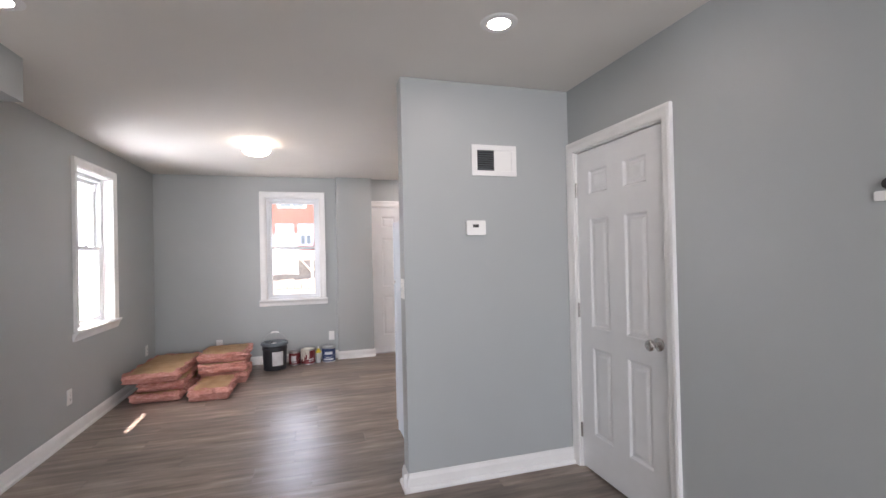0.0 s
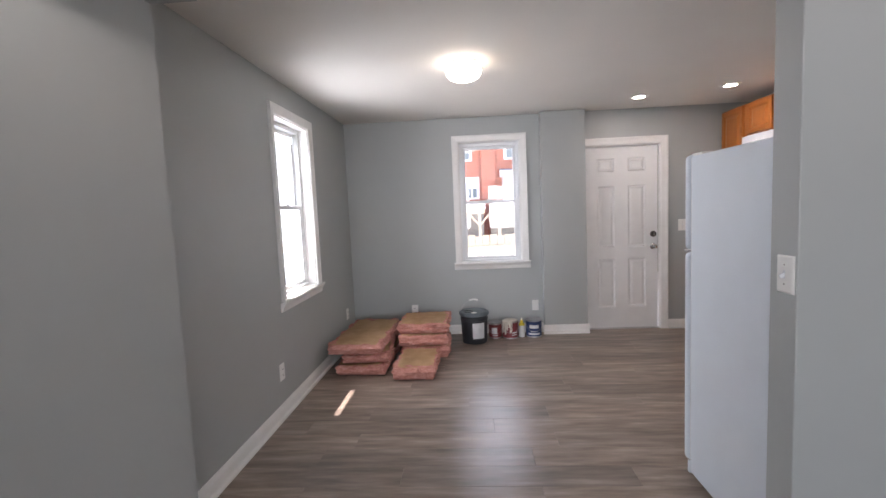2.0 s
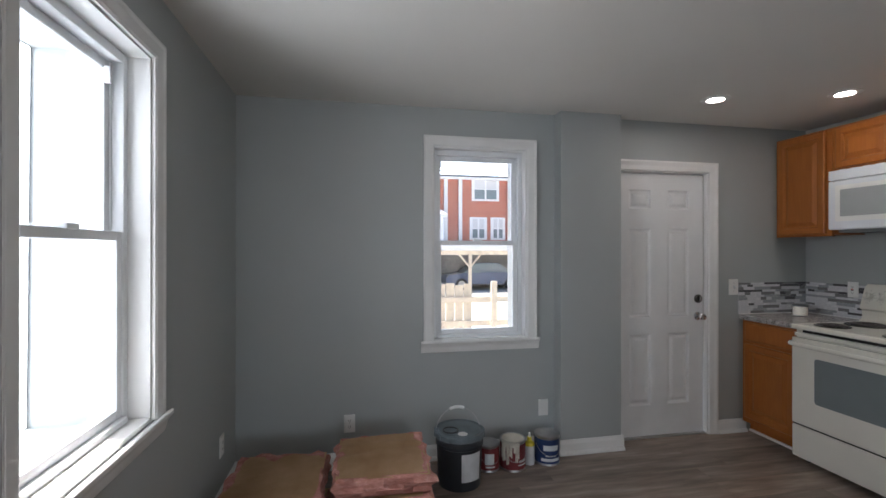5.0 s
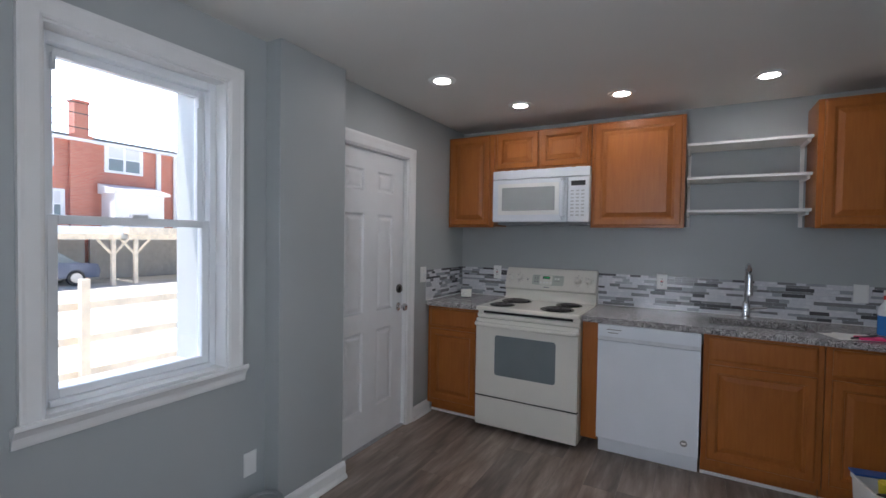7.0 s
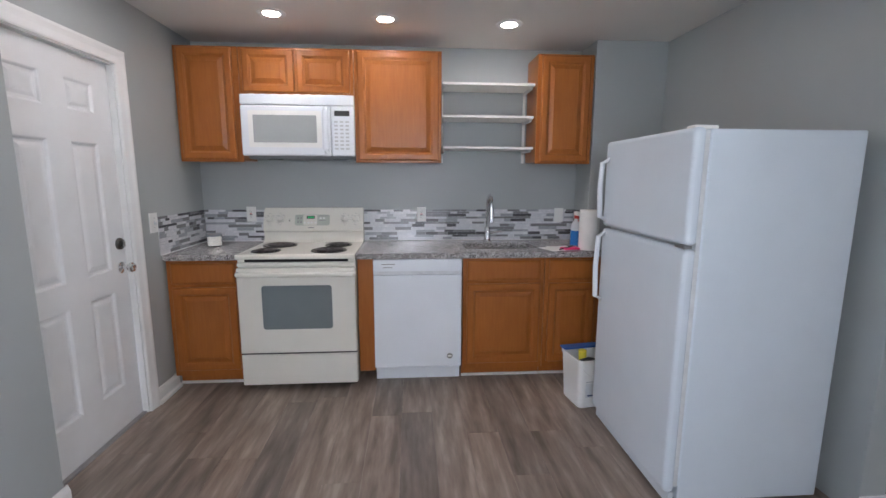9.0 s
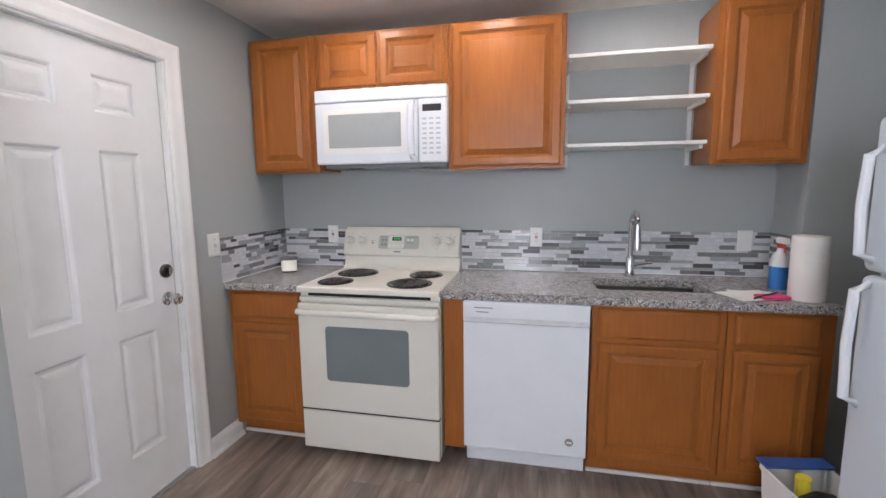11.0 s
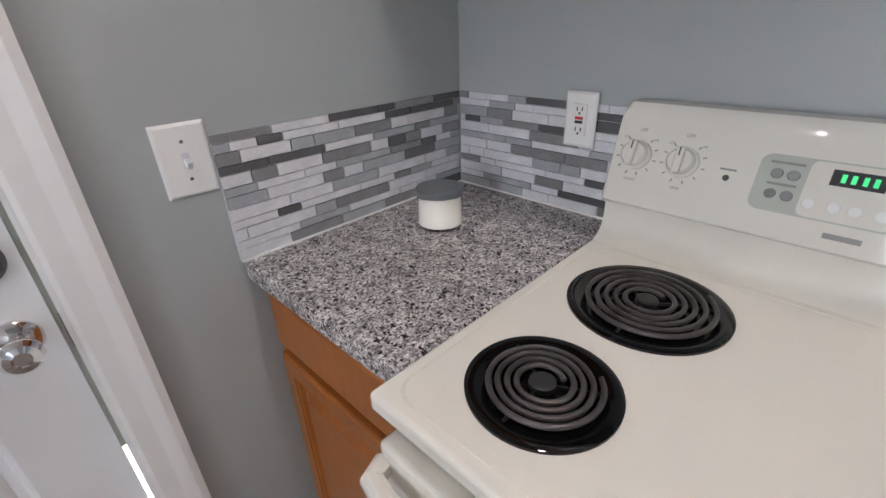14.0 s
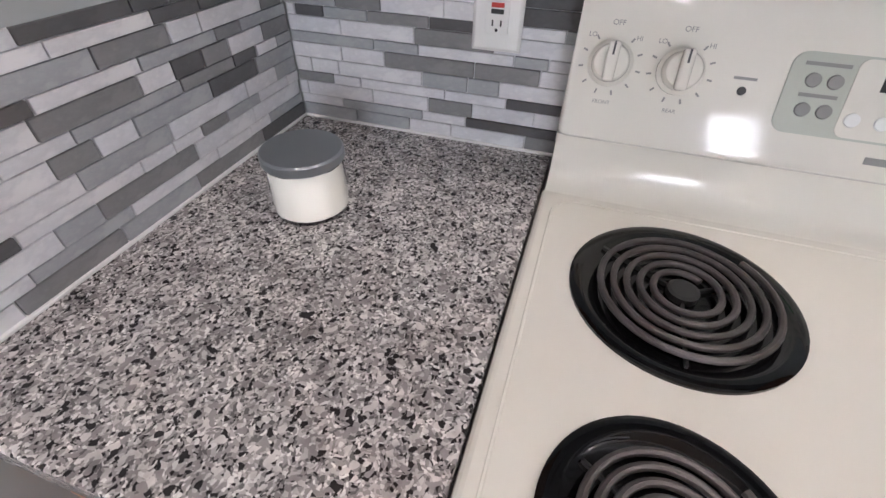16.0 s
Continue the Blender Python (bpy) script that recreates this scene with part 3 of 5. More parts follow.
def wall_cabinet(y_hi, w, z0, z1, doors, label):
    """A wall cabinet whose left side is at world y = y_hi."""
    c = root("wall_cabinet", pose(XK, y_hi, 0, 0, 0, KM), label, "cabinet", "honey wall cabinets")
    d = 0.29
    part("body", box(0.001, -d + 0.02, z0, w - 0.001, -0.002, z1, 0.0015), WOOD, c)
    # face frame and a lip below it
    part("face_frame", box(0.001, -d, z0 - 0.012, w - 0.001, -d + 0.02, z1, 0.0015), WOOD, c)
    for a, b in doors:
        cab_door(c, "door", a, z0 + 0.006, b, z1 - 0.012, -d)
    return c


YL = YB - 0.006
wall_cabinet(YL, 0.425, 1.535, 2.292, [(0.025, 0.385)], "honey maple wall cabinet beside the door wall")
wall_cabinet(YL - 0.427, 0.775, 1.99, 2.292, [(0.025, 0.372), (0.388, 0.75)], "short honey maple cabinet over the microwave")
wall_cabinet(YL - 1.204, 0.615, 1.535, 2.292, [(0.022, 0.593)], "wide honey maple wall cabinet")
wall_cabinet(4.275, 0.415, 1.535, 2.292, [(0.03, 0.385)], "narrow honey maple wall cabinet beside the chase")


def base_cabinet(y_hi, w, fronts, label, kick=True, top=0.880):
    c = root("base_cabinet", pose(XK, y_hi, 0, 0, 0, KM), label, "cabinet", "honey base cabinets")
    d = 0.61
    part("body", box(0.001, -d + 0.02, 0.10, w - 0.001, -0.002, top, 0.0015), WOOD, c)
    part("face_frame", box(0.001, -d, 0.085, w - 0.001, -d + 0.02, 0.880, 0.0015), WOOD, c)
    if kick:
        part("toe_kick", box(0.001, -d + 0.07, 0.0, w - 0.001, -d + 0.085, 0.10), WOOD, c)
        part("shoe_moulding", box(0.001, -d + 0.056, 0.0, w - 0.001, -d + 0.07, 0.018, 0.003), TRIM, c, "white shoe moulding")
    for a, b in fronts:
        drawer_front(c, a, 0.722, b, 0.862, -d)
        cab_door(c, "door", a, 0.125, b, 0.698, -d)
    return c


RY0, RY1 = 5.556, 6.318              # the range
base_cabinet(YL, YL - RY1 - 0.004, [(0.03, YL - RY1 - 0.03)], "honey maple base cabinet with drawer and door")
base_cabinet(RY0 - 0.004, 0.11, [], "narrow honey maple filler beside the range", kick=False)
base_cabinet(4.838, 0.57, [(0.03, 0.54)], "honey maple sink cabinet with false drawer", top=0.69)
base_cabinet(4.266, 0.414, [(0.03, 0.36)], "honey maple base cabinet beside the refrigerator")

# countertops
SK = (2.86, 3.14, 4.28, 4.80)         # sink hole: x0, x1, y0, y1


def counter(x0, x1, y0, y1, label, hole=None):
    bm = bmesh.new()
    z0, z1 = 0.882, 0.920
    if hole is None:
        box(x0, y0, z0, x1, y1, z1, 0.003, bm=bm)
    else:
        a, b, c, d = hole
        outer, inner = ((x0, y0), (x1, y0), (x1, y1), (x0, y1)), ((a, c), (b, c), (b, d), (a, d))
        ot, ob_, it, ib = [[bm.verts.new((*p, z)) for p in loop] for loop, z in ((outer, z1), (outer, z0), (inner, z1), (inner, z0))]
        for k in range(4):
            j = (k + 1) % 4
            bm.faces.new((ot[k], ot[j], it[j], it[k])), bm.faces.new((ob_[k], ob_[j], ib[j], ib[k]))
            bm.faces.new((ot[k], ot[j], ob_[j], ob_[k])), bm.faces.new((it[k], it[j], ib[j], ib[k]))
    return tagged(part("countertop", bm, GRANITE), label, "countertop")


CX0, CX1 = 2.685, XK - 0.008
counter(CX0, CX1, RY1 + 0.003, YB - 0.008, "speckled grey granite countertop in the corner")
counter(CX0, CX1, 3.858, RY0 - 0.003, "long speckled grey granite countertop with a sink", SK)

# sink and faucet
sk = root("sink", pose((SK[0] + SK[1]) / 2, (SK[2] + SK[3]) / 2, 0.882), "stainless steel undermount kitchen sink", "sink")
hw, hl = (SK[1] - SK[0]) / 2, (SK[3] - SK[2]) / 2
b = bmesh.new()
loops = []
for ins, z in ((-0.015, -0.001), (0.0, -0.002), (0.008, -0.15), (0.03, -0.178)):
    loops.append([b.verts.new((sx * (hw - ins), sy * (hl - ins), z)) for sx, sy in ((-1, -1), (1, -1), (1, 1), (-1, 1))])
for lo, hi in zip(loops, loops[1:]):
    for k in range(4):
        b.faces.new((lo[k], lo[(k + 1) % 4], hi[(k + 1) % 4], hi[k]))
b.faces.new(loops[-1])
part("basin", b, SINKSTEEL, sk)
part("drain", lathe([(0, 0.004), (0.03, 0.004), (0.042, 0.001), (0.042, 0.0), (0, 0.0)], 24, at=(0.02, 0, -0.178)), CHROME, sk, "chrome drain")
fc = root("faucet", pose(3.235, 4.585, 0.920) @ Matrix.Diagonal((1.1, 1.1, 1.12, 1)), "chrome gooseneck pull-down kitchen faucet", "faucet")
part("base", lathe([(0, 0), (0.030, 0), (0.030, 0.008), (0.024, 0.014), (0.021, 0.09), (0.017, 0.10), (0, 0.10)], 24), CHROME, fc, smooth=True)
arc = [(0, 0, 0.09), (0, 0, 0.25)] + [(-0.075 + 0.075 * math.cos(radians(a)), 0, 0.25 + 0.075 * math.sin(radians(a))) for a in range(15, 181, 15)]
part("spout", tube(arc, 0.0125, 12), CHROME, fc, smooth=True)
part("spray_head", tube([(-0.150, 0, 0.252), (-0.152, 0, 0.20), (-0.154, 0, 0.15)], 0.019, 14, taper=[0.75, 1.0, 0.95]), CHROME, fc, smooth=True)
part("lever", tube([(0, -0.018, 0.06), (0, -0.05, 0.066), (0.0, -0.105, 0.072)], 0.009, 10, taper=[1.2, 0.9, 0.7]), CHROME, fc, smooth=True)

# floating shelves
for z in (1.636, 1.856, 2.082):
    s = root("wall_shelf", pose(XK, 4.958, z, 0, 0, KM), "white lacquered shelf between the wall cabinets", "shelf", "shelves between cabinets")
    part("board", box(0.003, -0.285, -0.009, 0.668, -0.003, 0.009, 0.002), WHITELINER, s)
    for x in (0.012, 0.655):
        part("cleat", box(x - 0.008, -0.24, -0.028, x + 0.008, -0.003, -0.0095, 0.001), WHITELINER, s)


for y in (4.945, 4.298):
    st = root("shelf_standard", pose(XK, y, 0, 0, 0, KM), "white slotted upright carrying the shelves", "shelf upright", "shelf uprights")
    part("upright", box(-0.010, -0.014, 1.535, 0.010, -0.001, 2.072, 0.001), WHITELINER, st)

# ---- appliances ----
def knob_dial(parent, x, z, y, tilt):
    """A range dial with printed ring."""
    k = part("dial", lathe([(0, 0.0), (0.024, 0.0), (0.024, 0.004), (0.020, 0.008), (0.019, 0.020), (0.017, 0.023), (0, 0.023)], 28, axis="Y"), BISQUE, parent, "bisque control dial", smooth=True, matrix=pose(x, y, z, tilt) @ Matrix.Scale(1.1, 4))
    part("grip", box(-0.006, -0.032, -0.020, 0.006, -0.021, 0.020, 0.003), BISQUE, k)
    part("pointer", box(-0.001, -0.0328, 0.006, 0.001, -0.0319, 0.019), INK, k)
    bm = bmesh.new()
    for i in range(10):
        tick = place(box(-0.0009, -0.0012, 0.0285, 0.0009, 0.0003, 0.0335), Matrix.Rotation(radians(36 + 32 * i), 4, "Y"))
        joined(bm, tick)
    part("scale_marks", bm, GREYINK, k)
    return k


def write(parent, text, size, x, z, y, mat, name="lettering", turn=90, m=None):
    cu = bpy.data.curves.new(name, "FONT")
    cu.body, cu.size, cu.align_x, cu.align_y, cu.extrude = text, size, "CENTER", "CENTER", 0.0003
    tmp = bpy.data.objects.new("scrap", cu)
    scene.collection.objects.link(tmp)
    me = bpy.data.meshes.new_from_object(tmp.evaluated_get(bpy.context.evaluated_depsgraph_get()))
    bpy.data.objects.remove(tmp)
    me.materials.clear()
    me.materials.append(mat)
    me.name = name
    ob = new(name, me)
    ob.parent = parent
    ob.matrix_local = m if m is not None else pose(x, y, z, turn)
    return ob


RW = RY1 - RY0
rg = root("kitchen_range", pose(XK - 0.01, RY1, 0, 0, 0, KM), "bisque electric coil range with oven door", "stove")
F = -0.640                            # front of the body
part("body", box(0.002, F, 0.035, RW - 0.002, -0.02, 0.895, 0.004), BISQUE, rg)
# cooktop: sheet with rolled edge, drip wells drawn as raised rims
part("cooktop", box(0, F - 0.045, 0.895, RW, -0.105, 0.926, 0.008, seg=3), BISQUE, rg)
rim = []
for cx, cy, a0 in ((RW - 0.055, -0.165, 0), (0.055, -0.165, 90), (0.055, F + 0.012, 180), (RW - 0.055, F + 0.012, 270)):
    rim += [(cx + 0.035 * math.cos(radians(a0 + 15 * k)), cy + 0.035 * math.sin(radians(a0 + 15 * k)), 0.9255) for k in range(7)]
part("embossed_rim", tube(rim, 0.0022, 6, closed=True), BISQUE, rg, smooth=True)
# solid dark strip: the vent slot's inner shade as colour
part("vent_strip", box(0.05, F - 0.006, 0.872, RW - 0.05, F + 0.01, 0.890), DARK, rg, "dark vent slot")
part("control_rail", box(0.003, F - 0.018, 0.845, RW - 0.003, F + 0.004, 0.868, 0.004), BISQUE, rg)
od = part("oven_door", box(0.003, F - 0.042, 0.262, RW - 0.003, F - 0.002, 0.838, 0.008, seg=3), BISQUE, rg)
part("oven_window", rounded_plate(0.158, 0.428, RW - 0.155, 0.722, F - 0.041, F - 0.0445, 0.02), OVENGLASS, od, "grey glass oven window")
hz, hy = 0.800, F - 0.076
hp = [(0.012, F - 0.040, hz), (0.02, hy + 0.008, hz), (0.06, hy, hz)] + [(RW * k / 8, hy, hz) for k in range(1, 8)] + [(RW - 0.06, hy, hz), (RW - 0.02, hy + 0.008, hz), (RW - 0.012, F - 0.040, hz)]
part("handle", tube(hp, 0.017, 10), BISQUE, od, "long bisque towel-bar handle", smooth=True)
part("storage_drawer", box(0.003, F - 0.040, 0.038, RW - 0.003, F - 0.002, 0.252, 0.008, seg=3), BISQUE, rg)
# dark filler in place of the shade between oven door and drawer
part("drawer_gap_shade", box(0.004, F - 0.03, 0.252, RW - 0.004, F - 0.004, 0.262), DARK, rg, "near-black strip for the shade in the gap above the drawer")
for x in (0.05, RW - 0.05):
    for y in (F + 0.05, -0.08):
        part("leveling_foot", lathe([(0, 0), (0.018, 0), (0.018, 0.012), (0.008, 0.014), (0.008, 0.036), (0, 0.036)], 12, at=(x, y, 0)), BLACKPL, rg)
# backguard: riser with a cove, then the leaning panel
gp = prism([(-0.002, 0.90), (-0.118, 0.90), (-0.118, 0.925), (-0.100, 0.932), (-0.085, 0.948), (-0.080, 0.975), (-0.082, 1.000), (-0.092, 1.006), (-0.108, 1.011), (-0.113, 1.016), (-0.112, 1.024),
            (-0.056, 1.164), (-0.051, 1.177), (-0.040, 1.186), (-0.002, 1.186)], 0.004, RW - 0.004)
ends = [e for e in gp.edges if abs(e.verts[0].co.x - e.verts[1].co.x) < 1e-6 and min(e.verts[0].co.z, e.verts[1].co.z) > 1.0]
bmesh.ops.bevel(gp, geom=ends, offset=0.012, segments=4, affect="EDGES", profile=0.5)
bg = part("backguard", gp, BISQUE, rg, smooth=True)
lean = -math.degrees(math.atan2(0.056, 0.140))


def on_guard(z):
    """The panel's face at height z."""
    return -0.112 + (z - 1.024) / 0.140 * 0.056


for x in (0.050, 0.130, RW - 0.145, RW - 0.062):
    knob_dial(bg, x, 1.100, on_guard(1.100) - 0.0005, lean)
PM = pose(0.371, on_guard(1.093), 1.093, lean) @ Matrix.Diagonal((1.25, 1.0, 1.2, 1))
pl = part("display_plate", rounded_plate(-0.105, -0.036, 0.105, 0.036, 0.001, -0.002, 0.012), GREYPLAST, bg, "grey-green control plate", matrix=PM)
part("clock_bezel", rounded_plate(-0.055, -0.034, 0.03, 0.034, -0.001, -0.0028, 0.008), BISQUE, pl)
ck = part("clock_window", box(-0.034, -0.0034, 0.008, 0.014, -0.0026, 0.027), BLACKPL, pl, "black clock window")
for x in (-0.025, -0.016, -0.006, 0.003):
    part("clock_digit", box(x, -0.0040, 0.0125, x + 0.0045, -0.0033, 0.0225), CLOCK, ck, "glowing green digit")
for i, (x, z) in enumerate([(-0.085, 0.012), (-0.068, 0.012), (-0.085, -0.014), (-0.068, -0.014), (-0.045, -0.018), (-0.022, -0.018), (-0.003, -0.018), (0.02, -0.018), (0.05, 0.012), (0.07, 0.012)]):
    part("button", lathe([(0, 0), (0.0065, 0), (0.006, 0.0022), (0, 0.0022)], 14, axis="Y"), PLAST if i > 3 else GREYINK, pl, matrix=pose(x, -0.0026, z))
for x0, x1, z in ((-0.095, -0.06, 0.026), (0.042, 0.095, 0.027), (-0.092, -0.062, -0.001), (0.042, 0.08, -0.004)):
    part("plate_print", box(x0, -0.0026, z - 0.0016, x1, -0.0018, z + 0.0016), GREYINK, pl)
part("badge", box(-0.022, -0.0012, -0.004, 0.022, 0.0004, 0.004), GREYINK, bg, "small dark maker's badge", matrix=pose(0.365, on_guard(1.036), 1.036, lean))
part("indicator_lamp", lathe([(0, 0), (0.005, 0), (0.004, 0.004), (0, 0.004)], 12, axis="Y"), INK, bg, "dark indicator lamp", matrix=pose(0.200, on_guard(1.088), 1.088, lean))
part("indicator_print", box(-0.012, -0.0008, 0.012, 0.012, 0.0002, 0.015), GREYINK, bg, matrix=pose(0.200, on_guard(1.088), 1.088, lean))
for x, t in ((0.050, "FRONT"), (0.130, "REAR"), (RW - 0.145, "REAR"), (RW - 0.062, "FRONT")):
    write(bg, "OFF", 0.0085, 0, 0, 0, GREYINK, "dial_print", m=pose(x, on_guard(1.142), 1.142, 90 + lean))
    write(bg, "LO", 0.0075, 0, 0, 0, GREYINK, "dial_print", m=pose(x - 0.027, on_guard(1.128), 1.128, 90 + lean))
    write(bg, "HI", 0.0075, 0, 0, 0, GREYINK, "dial_print", m=pose(x + 0.027, on_guard(1.128), 1.128, 90 + lean))
    write(bg, t, 0.0065, 0, 0, 0, GREYINK, "dial_print", m=pose(x, on_guard(1.058), 1.058, 90 + lean))


def burner(parent, x, y, r):
    """A drip pan with its spiral coil, in the range's own axes."""
    b = part("drip_pan", lathe([(r, 0.0), (r, 0.004), (r - 0.006, 0.0065), (r - 0.016, 0.0045), (r - 0.022, 0.002), (r * 0.4, 0.0012), (0.0, 0.0012)], 56), BLACKEN, parent, "glossy black drip pan", smooth=True,
             matrix=pose(x, y, 0.9258))
    turns = 5 if r > 0.1 else 4
    r0, r1 = 0.026, r - 0.024
    n = turns * 36
    pts = [((r0 + (r1 - r0) * i / n) * math.cos(2 * math.pi * i / 36 + 0.8), (r0 + (r1 - r0) * i / n) * math.sin(2 * math.pi * i / 36 + 0.8), 0.0105) for i in range(n + 1)]
    bm = tube(pts, 0.0039, 8)
    part("coil", bm, COIL, b, "dark spiral heating coil", smooth=True)
    bm = bmesh.new()
    for k in range(3):
        a = 2 * math.pi * k / 3 + 0.5
        joined(bm, place(box(0.012, -0.0014, 0.002, r - 0.020, 0.0014, 0.0072), pose(0, 0, 0, 0, 0, math.degrees(a))))
    lathe([(0, 0.003), (0.017, 0.003), (0.017, 0.011), (0.013, 0.0125), (0, 0.0125)], 24, bm=bm)
    part("coil_support", bm, BLACKPL, b)


def to_range(X, Y):
    return RY1 - Y, X - (XK - 0.01)


for X, Y, r in ((2.785, 6.163, 0.096), (3.043, 6.141, 0.120), (2.795, 5.748, 0.120), (3.043, 5.722, 0.098)):
    burner(rg, *to_range(X, Y), r)

# microwave over the range
mw = root("microwave", pose(XK, 6.347, 0, 0, 0, KM), "white over-the-range microwave with pale window", "microwave")
MWW, MF = 0.768, -0.345
part("body", box(0.002, MF + 0.04, 1.575, MWW - 0.002, -0.002, 1.974, 0.004), APPL, mw)
part("top_grille", box(0.0, MF, 1.908, MWW, MF + 0.05, 1.976, 0.006), APPL, mw)
for k in range(9):
    part("grille_tab", box(0.06 + k * 0.075, MF + 0.012, 1.973, 0.10 + k * 0.075, MF + 0.040, 1.980, 0.002), APPL, mw)
md = part("door", box(0.0, MF - 0.004, 1.565, 0.606, MF + 0.045, 1.904, 0.012, seg=3), APPL, mw)
part("window_frame", rounded_plate(0.052, 1.622, 0.545, 1.868, MF - 0.0035, MF - 0.0065, 0.008), PLAST, md)
part("window_pane", rounded_plate(0.085, 1.655, 0.512, 1.838, MF - 0.006, MF - 0.0085, 0.006), MWGLASS, md, "pale grey screened window")
part("handle", tube([(0.578, MF - 0.002, 1.595), (0.578, MF - 0.036, 1.612), (0.578, MF - 0.044, 1.74), (0.578, MF - 0.036, 1.868), (0.578, MF - 0.002, 1.885)], 0.019, 12), APPL, md, "white bow handle", smooth=True)
cp = part("control_panel", box(0.609, MF - 0.004, 1.565, MWW, MF + 0.045, 1.904, 0.010, seg=3), APPL, mw)
part("display", box(0.634, MF - 0.0055, 1.836, 0.738, MF - 0.003, 1.872, 0.001), BLACKPL, cp, "black display strip")
for r in range(8):
    for c in range(3):
        part("key", box(0.632 + c * 0.038, MF - 0.0046, 1.610 + r * 0.026, 0.656 + c * 0.038, MF - 0.0035, 1.621 + r * 0.026), KEYGREY, cp)
part("underside", box(0.02, MF + 0.06, 1.545, MWW - 0.02, -0.02, 1.576, 0.010), GREYMETAL, mw, "grey metal underside")
for x in (0.14, 0.60):
    # the slot's shade is a dark block, not a hole
    part("filter_slot", box(x, MF + 0.085, 1.5435, x + 0.10, MF + 0.14, 1.546), DARK, mw, "dark filter slot")


# dishwasher
dw = root("dishwasher", pose(XK, 5.448, 0, 0, 0, KM), "white dishwasher under the granite counter", "dishwasher")
part("tub", box(0.006, -0.584, 0.12, 0.598, -0.02, 0.868), DARK, dw)
part("door", box(0.004, -0.645, 0.118, 0.600, -0.585, 0.772, 0.006), APPL, dw)
cpn = part("control_panel", box(0.004, -0.652, 0.775, 0.600, -0.585, 0.878, 0.006), APPL, dw)
part("vent", box(0.06, -0.6535, 0.845, 0.15, -0.651, 0.850), GREYINK, cpn, "thin dark vent slot")
part("badge", box(0.07, -0.6535, 0.824, 0.13, -0.651, 0.829), GREYINK, cpn)
part("grip_recess", box(0.012, -0.6535, 0.779, 0.592, -0.645, 0.800, 0.001), LABELW, cpn)
part("toe_panel", box(0.006, -0.560, 0.0, 0.598, -0.545, 0.117, 0.002), APPL, dw)
part("sticker", lathe([(0, 0), (0.02, 0), (0.02, 0.0008), (0, 0.0008)], 24, axis="Y"), GREYINK, dw, "small round dark sticker", matrix=pose(0.52, -0.645, 0.195))
part("sticker_mark", box(-0.012, -0.002, -0.005, 0.012, -0.0009, 0.005), PLAST, dw, matrix=pose(0.52, -0.645, 0.195))

# refrigerator, facing the back door
fr = root("refrigerator", pose(2.19, 3.40, 0, 0, 0, 180), "white top-freezer refrigerator beside the partition", "refrigerator")
FW, FD = 0.78, 0.715
part("cabinet", box(0.004, -FD + 0.065, 0.03, FW - 0.004, -0.01, 1.606, 0.006), FRIDGEP, fr)
part("gasket", box(0.012, -FD + 0.048, 0.10, FW - 0.012, -FD + 0.066, 1.60), LABELW, fr, "pale grey door gasket")
fz = part("freezer_door", box(0, -FD, 1.155, FW, -FD + 0.05, 1.614, 0.022, seg=4), FRIDGEP, fr)
fd = part("fridge_door", box(0, -FD, 0.075, FW, -FD + 0.05, 1.143, 0.022, seg=4), FRIDGEP, fr)
part("grille", box(0.01, -FD + 0.03, 0.012, FW - 0.01, -FD + 0.05, 0.072), FRIDGEP, fr)
part("hinge_cover", box(FW - 0.085, -FD + 0.012, 1.606, FW - 0.03, -FD + 0.11, 1.622, 0.005), PLAST, fr)
part("middle_hinge", box(FW - 0.07, -FD - 0.004, 1.1435, FW - 0.004, -FD + 0.03, 1.1545, 0.002), STEEL, fr, "metal middle hinge")
for d, z0, z1 in ((fz, 1.19, 1.52), (fd, 0.74, 1.12)):
    part("handle", tube([(0.045, -FD + 0.004, z0), (0.045, -FD - 0.035, z0 + 0.02), (0.045, -FD - 0.042, (z0 + z1) / 2), (0.045, -FD - 0.035, z1 - 0.02), (0.045, -FD + 0.004, z1)], 0.014, 10), APPL, d, "white bow handle", smooth=True)
for x in (0.08, FW - 0.08):
    part("roller", lathe([(0, -0.015), (0.016, -0.015), (0.016, 0.015), (0, 0.015)], 12, axis="X", at=(x, -FD + 0.12, 0.016)), BLACKPL, fr)
    part("roller", lathe([(0, -0.015), (0.016, -0.015), (0.016, 0.015), (0, 0.015)], 12, axis="X", at=(x, -0.10, 0.016)), BLACKPL, fr)


# ---- lamps ----
def spotlight(x, y):
    s = root("recessed_light", pose(x, y, H), "lit recessed ceiling downlight with white trim ring", "ceiling light", "recessed downlights")
    part("trim_ring", lathe([(0.052, -0.001), (0.050, -0.006), (0.078, -0.006), (0.084, -0.003), (0.085, 0.001)], 36), TRIM, s, smooth=True)
    part("lens", lathe([(0.0, -0.004), (0.0495, -0.0035), (0.0510, -0.001)], 36), SPOTGLOW, s, "glowing lens")


for x, y in ((2.0, 6.275), (2.695, 6.02), (2.735, 5.34), (2.77, 4.55), (1.625, 2.505), (-0.36, 2.82)):
    spotlight(x, y)
fl = root("flush_ceiling_lamp", pose(0.345, 4.97, H), "lit flush ceiling lamp with opal glass dome", "ceiling lamp")
part("canopy", lathe([(0, 0), (0.108, 0), (0.108, -0.016), (0.102, -0.024), (0, -0.024)], 36), TRIM, fl, smooth=True)
